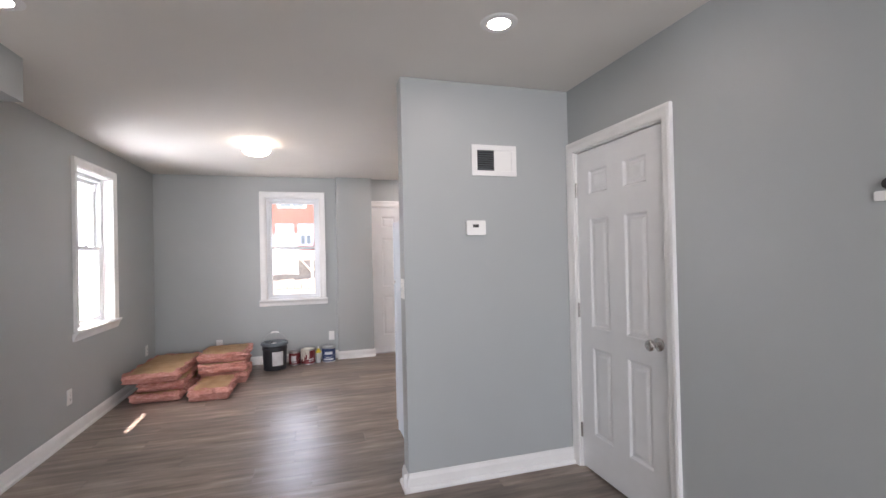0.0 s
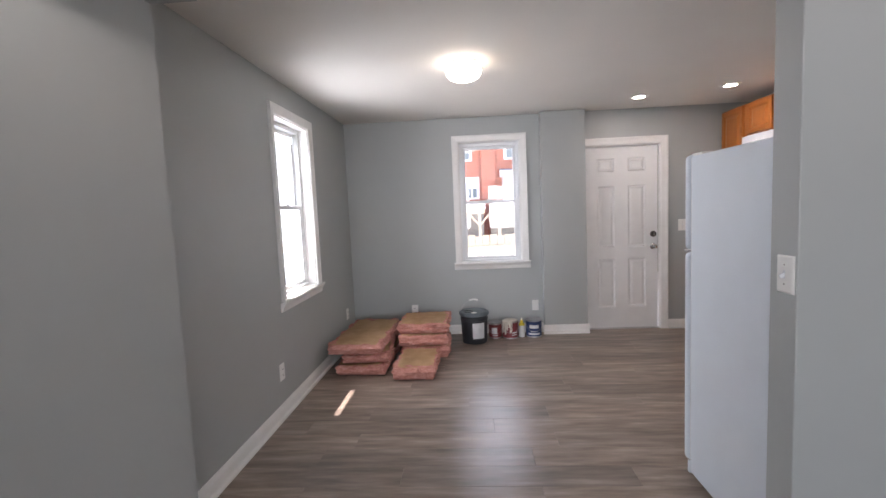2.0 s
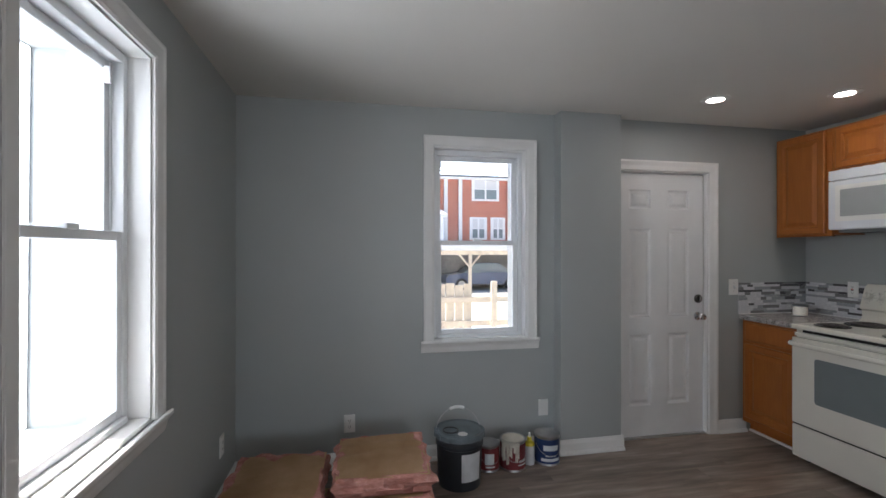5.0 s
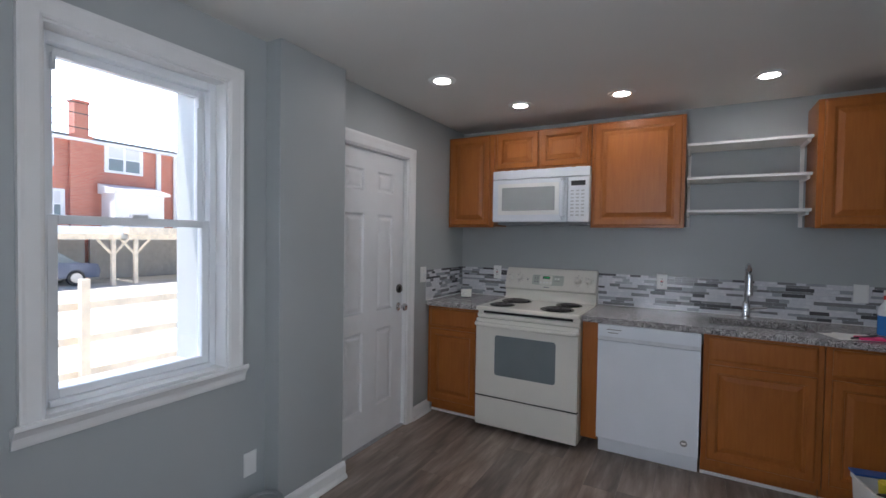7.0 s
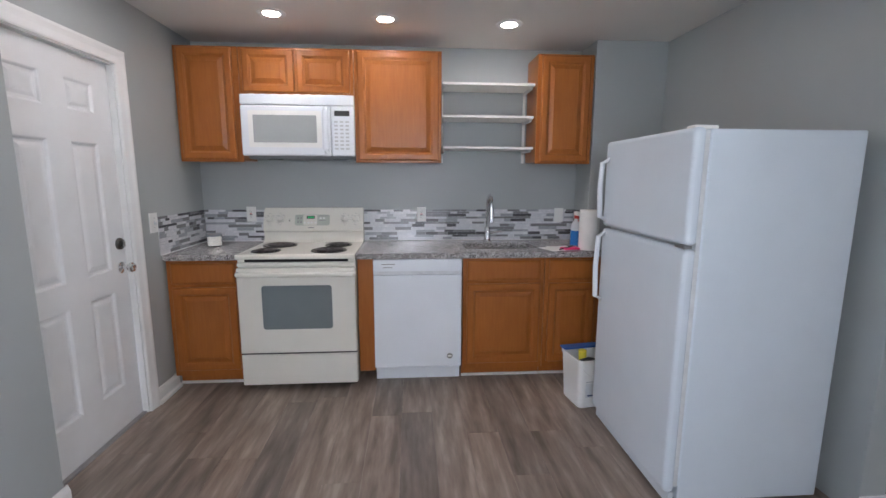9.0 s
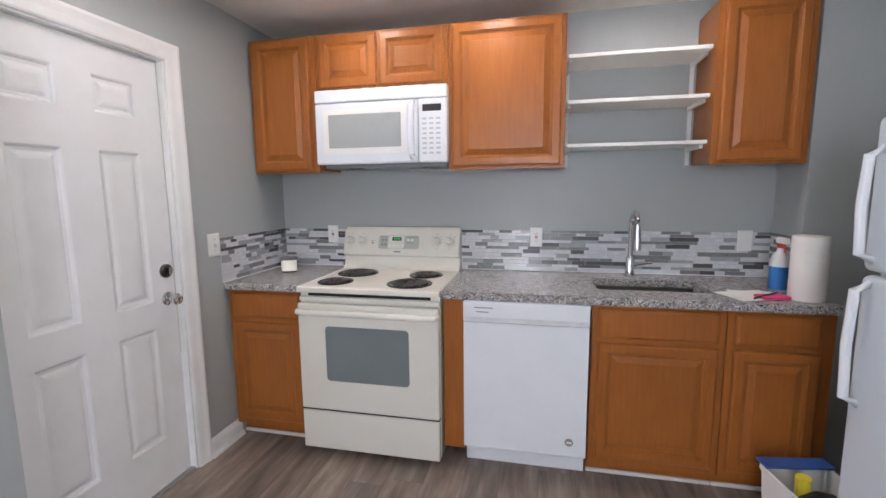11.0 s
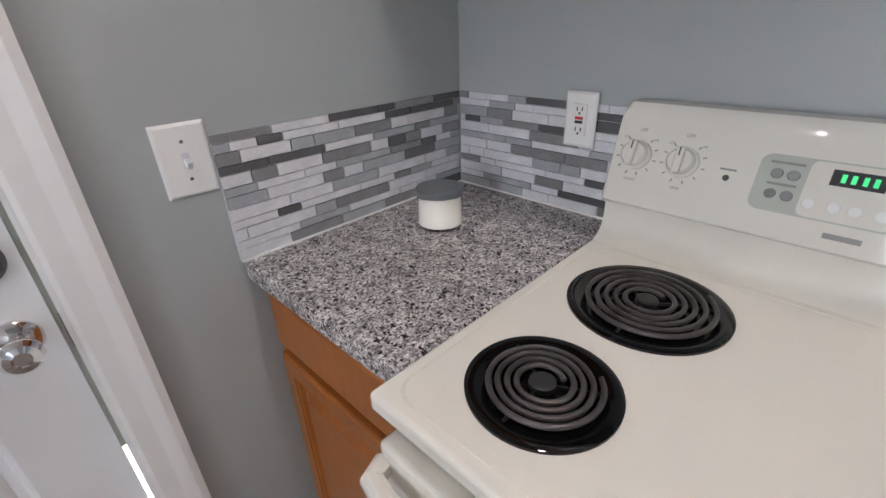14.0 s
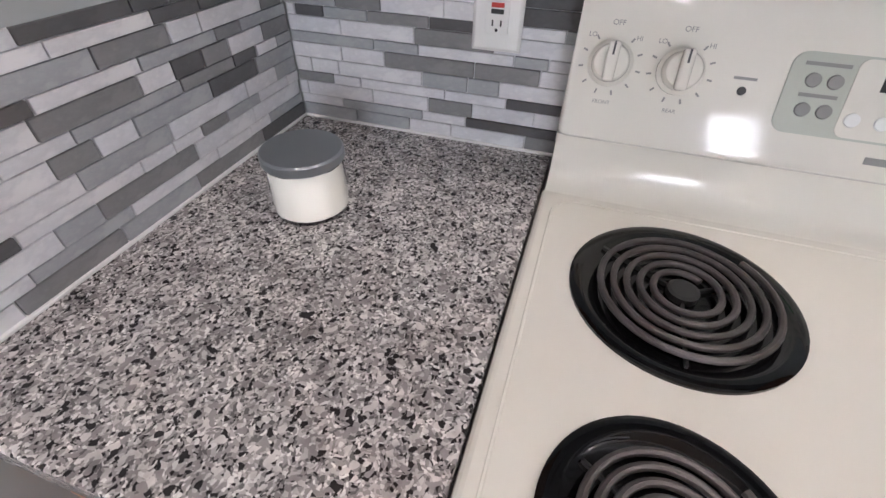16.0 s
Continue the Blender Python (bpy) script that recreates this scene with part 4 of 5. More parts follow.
part("dome", lathe([(0.100, -0.0245), (0.118, -0.034), (0.124, -0.052), (0.119, -0.076), (0.102, -0.098), (0.070, -0.114), (0.03, -0.121), (0.0, -0.122)], 40), DOMEGLOW, fl, "glowing opal glass dome", smooth=True)


# ---- wall plates ----
def outlet(m, label, style="duplex"):
    o = root("wall_outlet" if style != "switch" else "light_switch", m, label, "outlet" if style != "switch" else "switch", "wall plates")
    p = part("cover_plate", ring_panel(-0.036, -0.058, 0.036, 0.058, [(0, 0.0), (0, -0.003), (0.004, -0.0065), (0.006, -0.007)]), PLAST, o)
    if style == "duplex":
        for z in (-0.02, 0.02):
            s = part("socket", lathe([(0, 0), (0.0165, 0), (0.016, 0.002), (0, 0.002)], 20, axis="Y"), PLAST, o, matrix=pose(0, -0.0068, z))
            for x in (-0.006, 0.006):
                # socket slots and holes: their shade painted as thin dark solids
                part("slot", box(x - 0.0012, -0.0027, -0.002, x + 0.0012, -0.0018, 0.007), DARK, s)
            part("ground_hole", lathe([(0, 0.0019), (0.0025, 0.0019), (0.0025, 0.0027), (0, 0.0027)], 10, axis="Y", at=(0, 0, -0.007)), DARK, s)
    elif style == "gfci":
        g = part("gfci_body", box(-0.0165, -0.0095, -0.033, 0.0165, -0.006, 0.033, 0.001), PLAST, o)
        part("test_button", box(-0.009, -0.0112, -0.007, 0.009, -0.009, -0.001, 0.0008), BLACKPL, g, "black test button")
        part("reset_button", box(-0.009, -0.0112, 0.001, 0.009, -0.009, 0.007, 0.0008), RED, g, "red reset button")
        for z in (-0.021, 0.021):
            for x in (-0.006, 0.006):
                # same dark solids for the shade in these slots
                part("slot", box(x - 0.0011, -0.0102, z - 0.002, x + 0.0011, -0.0093, z + 0.006), DARK, g)
            part("ground_hole", lathe([(0, 0.0093), (0.0023, 0.0093), (0.0023, 0.0102), (0, 0.0102)], 10, axis="Y", at=(0, 0, z - 0.007)), DARK, g)
    elif style == "switch":
        part("switch_slot", box(-0.005, -0.0078, -0.012, 0.005, -0.006, 0.012), LABELW, o)
        part("toggle", place(box(-0.0038, -0.016, -0.006, 0.0038, 0, 0.006, 0.001), pose(0, -0.006, 0, 25)), LABELW, o, "toggle lever")
        for z in (-0.03, 0.03):
            part("screw", lathe([(0, 0), (0.003, 0), (0.0025, 0.001), (0, 0.001)], 10, axis="Y"), NICKEL, o, matrix=pose(0, -0.007, z))
    return o


outlet(pose(-0.311, YB, 0.285), "white duplex wall outlet above the insulation")
outlet(pose(1.045, YB, 0.30), "white blank wall plate beside the pier", "blank")
outlet(pose(XL, 4.80, 0.318, 0, 0, 90), "white duplex outlet low on the side wall")
outlet(pose(XL, 6.49, 0.330, 0, 0, 90), "white duplex outlet near the room corner")
outlet(pose(2.638, YB, 1.134) @ Matrix.Diagonal((1.17, 1.0, 1.06, 1)), "white toggle light switch beside the mosaic", "switch")
outlet(pose(XK - 0.012, 6.428, 1.133, 0, 0, KM), "white outlet with red and black test buttons", "gfci")
outlet(pose(XK - 0.012, 5.105, 1.128, 0, 0, KM), "white outlet set in the mosaic backsplash", "gfci")
outlet(pose(XK - 0.012, 3.985, 1.120, 0, 0, KM), "white blank plate set in the mosaic backsplash", "blank")
outlet(pose(XP, 3.245, 1.160, 0, 0, -90), "white toggle switch on the partition end", "switch")

# vent, thermostat and the small dark fitting on the closet wall
vt = root("wall_vent", pose(1.887, YP, 1.925), "white wall register with dark louvre opening", "vent")
bm = bmesh.new()
for a in ((-0.148, -0.095, 0.148, -0.062), (-0.148, 0.062, 0.148, 0.095), (-0.148, -0.062, -0.112, 0.062), (0.112, -0.062, 0.148, 0.062)):
    box(a[0], -0.008, a[1], a[2], -0.001, a[3], 0.002, bm=bm)
part("frame", bm, TRIM, vt)
part("backing", box(-0.112, -0.002, -0.062, 0.112, -0.0005, 0.062), DARK, vt)
for k in range(9):
    part("slat", place(box(-0.110, -0.001, -0.006, -0.004, 0.001, 0.006), pose(0, -0.006, -0.055 + k * 0.0137, 55)), LIDGREY, vt)
part("damper_panel", box(-0.002, -0.0065, -0.062, 0.112, -0.003, 0.062, 0.001), PLAST, vt)
part("lever", box(0.116, -0.014, -0.014, 0.122, -0.008, 0.014, 0.001), PLAST, vt)
th = root("thermostat", pose(1.752, YP, 1.512), "small white digital wall thermostat", "thermostat")
part("case", rounded_plate(-0.061, -0.044, 0.061, 0.044, 0.0, -0.024, 0.008), PLAST, th)
part("display", box(-0.022, -0.0252, 0.002, 0.016, -0.0235, 0.020), BLACKPL, th, "dark display")
hk = root("wall_fitting", pose(XC, 1.535, 1.535, 0, 0, -90), "small dark round fitting on a white plate", "wall fitting")
part("plate", rounded_plate(-0.04, -0.045, 0.08, -0.016, 0, -0.008, 0.006), PLAST, hk)
part("dial", lathe([(0, 0), (0.018, 0), (0.016, 0.018), (0, 0.018)], 20, axis="Y"), BLACKPL, hk, matrix=pose(0.0, -0.0005, 0.003))


# ---- on the counter ----
cn = root("candle_jar", pose(3.065, 6.612, 0.920) @ Matrix.Diagonal((1.1, 1.1, 1.0, 1)), "cream candle in a glass jar with grey metal lid", "candle")
jar = part("jar", lathe([(0, 0.0), (0.040, 0.0), (0.044, 0.003), (0.0455, 0.010), (0.0455, 0.074), (0.0435, 0.076), (0.0435, 0.008), (0, 0.006)], 40), JARGLASS, cn, "clear glass jar", smooth=True)
jar.visible_shadow = False
part("wax", lathe([(0, 0.0065), (0.043, 0.0085), (0.043, 0.0745), (0, 0.0745)], 40), WAX, cn, "cream wax", smooth=True)
part("lid", lathe([(0, 0.0762), (0.047, 0.0762), (0.048, 0.078), (0.048, 0.088), (0.046, 0.0905), (0, 0.0905)], 40), LIDGREY, cn, "grey metal lid", smooth=True)
tw = root("paper_towel_roll", pose(2.80, 3.935, 0.920), "white paper towel roll standing on end", "paper towels")
part("roll", lathe([(0.02, 0.0), (0.066, 0.0), (0.068, 0.004), (0.068, 0.276), (0.066, 0.280), (0.02, 0.280)], 40), TOWEL, tw, smooth=True)
part("core", lathe([(0.0195, 0.002), (0.0195, 0.278)], 20), KRAFT, tw, "cardboard core")
sb = root("spray_bottle", pose(3.02, 3.945, 0.920), "clear spray bottle of blue cleaner with red trigger", "spray bottle")
part("bottle", lathe([(0.040, 0.1105), (0.040, 0.13), (0.034, 0.16), (0.016, 0.185), (0.014, 0.20), (0, 0.20)], 28), LABELW, sb, "pale empty upper part", smooth=True)
part("liquid", lathe([(0, 0), (0.038, 0), (0.040, 0.006), (0.040, 0.11), (0, 0.11)], 28), SKYBLUE, sb, "blue cleaner", smooth=True)
part("collar", lathe([(0, 0.2), (0.017, 0.2), (0.017, 0.222), (0, 0.222)], 20), RED, sb)
part("spray_head", box(-0.055, -0.012, 0.222, 0.03, 0.012, 0.252, 0.006), PLAST, sb)
part("trigger", tube([(-0.02, 0, 0.222), (-0.034, 0, 0.20), (-0.036, 0, 0.18)], 0.005, 8), RED, sb)
pp = root("paper_sheets", pose(2.84, 4.13, 0.9202), "white papers lying on the counter", "paper")
part("sheet", place(box(-0.09, -0.12, 0, 0.09, 0.12, 0.0012), pose(0, 0, 0, 0, 0, 20)), PAPER, pp)
part("sheet", place(box(-0.07, -0.10, 0.0014, 0.07, 0.10, 0.0026), pose(0.02, -0.02, 0, 0, 0, -8)), PAPER, pp)
pk = root("pink_card", pose(2.79, 4.07, 0.9232), "hot pink card on the papers", "card")
part("card", place(box(-0.035, -0.06, 0, 0.035, 0.06, 0.012, 0.003), pose(0, 0, 0, 0, 0, 12)), PINKCARD, pk)
part("pen", tube([(-0.05, 0.09, 0.006), (0.03, -0.03, 0.018)], 0.005, 8), BLACKPL, pk)

# white joint-compound bucket beside the refrigerator
wb = root("plastic_bucket", pose(2.385, 4.068, 0.0, 0, 0, 9) @ Matrix.Diagonal((0.86, 0.88, 0.87, 1)), "open white square plastic bucket with tools inside", "bucket")
b = bmesh.new()
loops = []
for s, z in ((0.0, 0.004), (0.118, 0.0), (0.124, 0.01), (0.140, 0.34), (0.146, 0.345), (0.146, 0.365), (0.136, 0.365), (0.118, 0.02), (0.0, 0.02)):
    if s == 0:
        loops.append([b.verts.new((0, 0, z))])
    else:
        pts = []
        for q in range(4):
            for k in range(5):
                a = radians(90 * q + 90 * k / 4)
                cx, cy = (1 if q in (0, 3) else -1), (1 if q in (0, 1) else -1)
                pts.append((cx * (s - 0.035) + 0.035 * math.cos(a), cy * (s - 0.035) + 0.035 * math.sin(a)))
        loops.append([b.verts.new((x, y, z)) for x, y in pts])
for lo, hi in zip(loops, loops[1:]):
    n = max(len(lo), len(hi))
    for k in range(n):
        j = (k + 1) % n
        if len(lo) == 1:
            b.faces.new((lo[0], hi[k], hi[j]))
        elif len(hi) == 1:
            b.faces.new((lo[k], lo[j], hi[0]))
        else:
            b.faces.new((lo[k], lo[j], hi[j], hi[k]))
part("pail", b, PLAST, wb)
part("handle", tube([(-0.15, 0.0, 0.335)] + [(-0.152 - 0.02 * math.sin(radians(a)), 0.15 * -math.cos(radians(a)) * 0.9, 0.345 - 0.10 * math.sin(radians(a))) for a in range(0, 181, 20)], 0.004, 8), PLAST, wb)
lb = part("printed_label", box(-0.146, -0.05, 0.08, -0.1455, 0.085, 0.27), LABELW, wb, matrix=pose(0.005, 0, 0, 0, 2.5))
for z0, z1, y0, y1 in ((0.225, 0.255, -0.045, 0.06), (0.195, 0.205, -0.045, 0.08), (0.13, 0.18, -0.045, 0.0), (0.09, 0.10, -0.04, 0.07)):
    part("print_bar", box(-0.1472, y0, z0, -0.1461, y1, z1), NAVY, lb, "dark blue print")
tr = root("blue_tray", pose(2.475, 4.075, 0.318, 0, 0, 9), "blue plastic tray lying across the bucket", "tray")
part("tray", box(-0.02, -0.13, 0.0, 0.05, 0.13, 0.010, 0.003), BLUE, tr)
bs = root("hand_tool", pose(2.34, 4.075, 0.255), "black brush with yellow grip standing in the bucket", "brush")
part("bristles", tube([(-0.06, 0.08, 0.05), (0.0, 0.0, 0.03), (0.04, -0.07, 0.0)], 0.022, 10, taper=[0.7, 1, 1]), BLACKPL, bs)
part("grip", tube([(0.03, 0.03, -0.02), (0.02, 0.04, 0.09)], 0.025, 12), YELLOW, bs, "yellow grip")


# ---- insulation, pail and cans by the back wall ----
def batt(x0, x1, y0, y1, z0, z1, seed, kraft_edge=0.0):
    """A slumped fibreglass batt with kraft paper on top."""
    rnd = random.Random(seed)
    t = root("insulation_batt", pose((x0 + x1) / 2, (y0 + y1) / 2, z0, 0, 0, rnd.uniform(-3.5, 3.5)), "pink fibreglass insulation batt with kraft facing", "insulation", "stacked insulation batts")
    w, d, h = (x1 - x0) / 2, (y1 - y0) / 2, z1 - z0
    b = bmesh.new()
    nx, ny, prof = 10, 18, [(0.92, 0.0), (0.985, 0.14), (1.015, 0.38), (1.02, 0.6), (0.995, 0.84), (0.95, 0.97)]
    rim = [(-1 + 2 * i / nx, -1) for i in range(nx)] + [(1, -1 + 2 * i / ny) for i in range(ny)] + [(1 - 2 * i / nx, 1) for i in range(nx)] + [(-1, 1 - 2 * i / ny) for i in range(ny)]
    loops = []
    for s, f in prof:
        loop = []
        for u, v in rim:
            q = noise.noise((u * 3 + seed * 7, v * 5, f * 4)) * 0.036
            loop.append(b.verts.new((u * w * s + (q if abs(u) == 1 else 0) * (1 if u > 0 else -1), v * d * s + (q * (1 if v > 0 else -1) if abs(v) == 1 else 0), f * h + q * 0.4)))
        loops.append(loop)
    for lo, hi in zip(loops, loops[1:]):
        for k in range(len(rim)):
            j = (k + 1) % len(rim)
            b.faces.new((lo[k], lo[j], hi[j], hi[k]))
    b.faces.new(loops[0]), b.faces.new(loops[-1])
    part("fibre", b, FIBRE, t, smooth=True)
    b = bmesh.new()
    g = {}
    for i in range(nx + 1):
        for j in range(ny + 1):
            u, v = -1 + 2 * i / nx, -1 + 2 * j / ny
            z = h * 0.985 + 0.006 + noise.noise((u * 2.2 + seed * 3, v * 3.5, seed)) * 0.010 - 0.014 * max(abs(u), abs(v)) ** 6
            wob = 1 + 0.02 * noise.noise((v * 4, seed, 1))
            g[i, j] = b.verts.new((u * w * 0.97 * wob, v * d * 0.975, z))
    for i in range(nx):
        for j in range(ny):
            b.faces.new((g[i, j], g[i + 1, j], g[i + 1, j + 1], g[i, j + 1]))
    bmesh.ops.solidify(b, geom=list(b.faces), thickness=0.003)
    part("kraft_facing", b, KRAFT, t, "tan kraft paper facing", smooth=True)
    return t


batt(-0.84, -0.42, 5.52, 6.40, 0.0, 0.095, 1)
batt(-0.82, -0.43, 5.55, 6.42, 0.099, 0.185, 2)
batt(-0.90, -0.44, 5.50, 6.43, 0.190, 0.290, 3)
batt(-0.33, 0.01, 5.40, 5.93, 0.0, 0.120, 4)
batt(-0.35, 0.10, 5.945, 6.42, 0.0, 0.128, 5)
batt(-0.37, 0.09, 5.92, 6.43, 0.133, 0.235, 6)
batt(-0.37, 0.10, 5.95, 6.45, 0.240, 0.342, 7)


def pail(x, y):
    p = root("paint_pail", pose(x, y, 0), "charcoal five-gallon pail with dusty lid", "pail")
    part("body", lathe([(0, 0), (0.128, 0), (0.130, 0.006), (0.140, 0.24), (0.146, 0.245), (0.146, 0.262), (0.141, 0.268), (0.143, 0.315), (0, 0.315)], 44), BUCKETBLK, p, smooth=True)
    part("lid", lathe([(0.150, 0.292), (0.155, 0.296), (0.155, 0.322), (0.148, 0.328), (0.140, 0.322), (0.132, 0.320), (0.128, 0.325), (0, 0.325)], 44), BUCKETLID, p, "grey dusty lid", smooth=True)
    bm = bmesh.new()
    for k in range(14):
        a = 2 * math.pi * k / 14
        joined(bm, place(box(0.153, -0.012, 0.294, 0.158, 0.012, 0.318, 0.001), pose(0, 0, 0, 0, 0, math.degrees(a))))
    part("lid_lugs", bm, BUCKETLID, p)
    part("lid_sticker", lathe([(0, 0.326), (0.030, 0.326), (0.030, 0.327), (0, 0.327)], 20, at=(0.0, -0.085, 0)), PAPER, p, "white round sticker")
    part("spout_ring", tube([(-0.06 + 0.045 * math.cos(2 * math.pi * k / 20), -0.02 + 0.045 * math.sin(2 * math.pi * k / 20), 0.328) for k in range(20)], 0.004, 6, closed=True), BLACKPL, p)
    pts = [(-0.148 * math.cos(radians(a)), 0.02 + 0.05 * math.sin(radians(a)), 0.27 + 0.165 * math.sin(radians(a))) for a in range(0, 181, 12)]
    hd = part("bail", tube(pts, 0.003, 6), STEEL, p, "wire bail")
    part("grip", tube(pts[6:10], 0.010, 10), PLAST, hd, "white plastic grip")
    b = bmesh.new()
    seg = [radians(-98 + 6 * k) for k in range(10)]
    lo = [b.verts.new((0.137 * math.cos(a), 0.137 * math.sin(a), 0.06)) for a in seg]
    hi = [b.verts.new((0.1425 * math.cos(a), 0.1425 * math.sin(a), 0.225)) for a in seg]
    for k in range(9):
        b.faces.new((lo[k], lo[k + 1], hi[k + 1], hi[k]))
    part("label", b, LABELW, p, "pale printed label")
    return p


pail(0.355, 6.475)


def can(x, y, band, lid, label, drip=False, r=0.083, h=0.19, mark=None, turn=0):
    c = root("paint_can", pose(x, y, 0, 0, 0, turn), label, "paint can", "paint cans")
    part("body", lathe([(0, 0), (r, 0), (r + 0.001, 0.004), (r - 0.001, 0.008), (r - 0.001, h - 0.012), (r + 0.002, h - 0.008), (r + 0.002, h), (r - 0.006, h), (r - 0.008, h - 0.006), (0, h - 0.006)], 36), STEEL, c, smooth=True)
    part("label_band", lathe([(r - 0.0005, 0.014), (r + 0.0008, 0.015), (r + 0.0008, h - 0.02), (r - 0.0005, h - 0.019)], 36), band, c, smooth=True)
    part("lid", lathe([(r - 0.010, h - 0.006), (r - 0.011, h + 0.001), (r - 0.020, h + 0.001), (r - 0.022, h - 0.003), (0, h - 0.003)], 36), lid, c, smooth=True)
    pts = [(-(r + 0.003) * math.cos(radians(a)), -0.02 - 0.055 * math.sin(radians(a)) * 1.2 - 0.02, h * 0.72 - 0.07 * math.sin(radians(a))) for a in range(0, 181, 15)]
    pts = [(x0, -math.sqrt(max((r + 0.005) ** 2 - x0 * x0, 0)) , z0) for x0, _, z0 in pts]
    part("bail", tube(pts, 0.0016, 6), STEEL, c, "wire bail")
    if drip:
        rnd = random.Random(5)
        bm = bmesh.new()
        for k in range(13):
            a = radians(-160 + 6.5 * k)
            L = rnd.uniform(0.03, 0.15)
            rr = r + 0.0015
            tube([(rr * math.cos(a), rr * math.sin(a), h), (rr * math.cos(a), rr * math.sin(a), h - L * 0.6), (rr * math.cos(a), rr * math.sin(a), h - L)], rnd.uniform(0.004, 0.008), 8, bm=bm, taper=[1, 0.8, 0.9])
        part("paint_drips", bm, PAINTDRIP, c, "cream dried paint drips")
    if mark:
        b = bmesh.new()
        for z0, z1, a0, a1 in mark:
            seg = [radians(a0 + (a1 - a0) * k / 6) for k in range(7)]
            lo = [b.verts.new(((r + 0.0016) * math.cos(a), (r + 0.0016) * math.sin(a), z0)) for a in seg]
            hi = [b.verts.new(((r + 0.0016) * math.cos(a), (r + 0.0016) * math.sin(a), z1)) for a in seg]
            for k in range(6):
                b.faces.new((lo[k], lo[k + 1], hi[k + 1], hi[k]))
        part("label_print", b, LABELW, c, "pale print")
    return c


can(0.580, 6.605, MAROON, STEEL, "small maroon paint can with pale label", r=0.07, h=0.17, mark=[(0.05, 0.12, -125, -75), (0.03, 0.04, -120, -70)])
can(0.742, 6.590, MAROON, PAINTDRIP, "maroon paint can streaked with cream paint", drip=True, mark=[(0.06, 0.075, -80, -40), (0.04, 0.048, -85, -35)])
can(0.998, 6.622, NAVY, STEEL, "navy paint can with pale print and metal lid", mark=[(0.03, 0.05, -140, -50), (0.10, 0.135, -130, -60), (0.062, 0.07, -120, -70)])
gb = root("glue_bottle", pose(0.868, 6.61, 0), "small clear bottle with yellow cap and collar", "bottle")
part("bottle", lathe([(0, 0), (0.032, 0), (0.034, 0.005), (0.034, 0.12), (0.028, 0.14), (0.014, 0.15), (0.014, 0.16), (0, 0.16)], 24), LABELW, gb, smooth=True)
part("band", lathe([(0.0345, 0.125), (0.031, 0.142), (0.0155, 0.153), (0.0155, 0.178), (0, 0.178)], 24), YELLOW, gb, "yellow collar", smooth=True)
part("nozzle", lathe([(0.009, 0.178), (0.006, 0.205), (0, 0.207)], 16), PLAST, gb, "white nozzle", smooth=True)


# ---- outside ----
GZ = -0.75
structure("ground", box(-400, -400, GZ - 0.5, 400, 400, GZ), GRASS, "dry yard ground", "ground")
structure("foundation", box(XL - WOUT, YF - 0.2, GZ, XK + 0.2, YB + WOUT, -0.151), CONC, "grey concrete foundation", "foundation")


def fence(x0, y0, x1, y1, top, boarded, label):
    """Posts and three rails, boarded on the far side along the first stretch."""
    d = Vector((x1 - x0, y1 - y0, 0))
    f = root("wooden_fence", pose(x0, y0, GZ, 0, 0, math.degrees(math.atan2(d.y, d.x))), label, "fence", "yard fences")
    n = int(boarded / 0.15)
    first = None
    for k in range(n):
        if first is None:
            first = part("board", box(0, 0, 0.03, 0.138, 0.018, top - GZ, 0.004), FENCEW, f)
        else:
            o = new("board", first.data)
            o.parent = f
            o.matrix_local = pose(k * 0.15, 0, 0.02 * math.sin(k * 2.1))
    for z in (0.56, 0.95, 1.34):
        part("rail", box(0, -0.04, z - 0.045, d.length, 0.0, z + 0.045, 0.004), FENCEW, f)
    for k in range(int(d.length / 2.25) + 1):
        part("post", box(k * 2.25, -0.13, 0, k * 2.25 + 0.09, -0.041, top - GZ + 0.05, 0.006), FENCEW, f)
    return f


fence(-2.55, 11.0, 6.5, 11.0, 0.85, 4.3, "raw wooden post-and-rail fence, partly boarded, across the yard")
fence(-3.2, 7.6, -2.6, 10.9, 0.85, 3.3, "raw wooden board fence along the side yard")


def far_window(parent, x, z, w, h, y=0.0):
    """A white framed window of two lights with pale blinds behind the glass."""
    wn_ = part("window", box(x - w / 2 - 0.12, y - 0.05, z - h / 2 - 0.12, x + w / 2 + 0.12, y + 0.02, z + h / 2 + 0.12, 0.01), VINYL, parent, "white framed window")
    for s in (-1, 1):
        cx = x + s * w / 4
        part("pane", box(cx - w / 4 + 0.06, y - 0.058, z - h / 2, cx + w / 4 - 0.06, y - 0.051, z - 0.03), FARGLASS, wn_)
        part("blind", box(cx - w / 4 + 0.06, y - 0.058, z + 0.03, cx + w / 4 - 0.06, y - 0.051, z + h / 2), LABELW, wn_, "pale drawn blind")


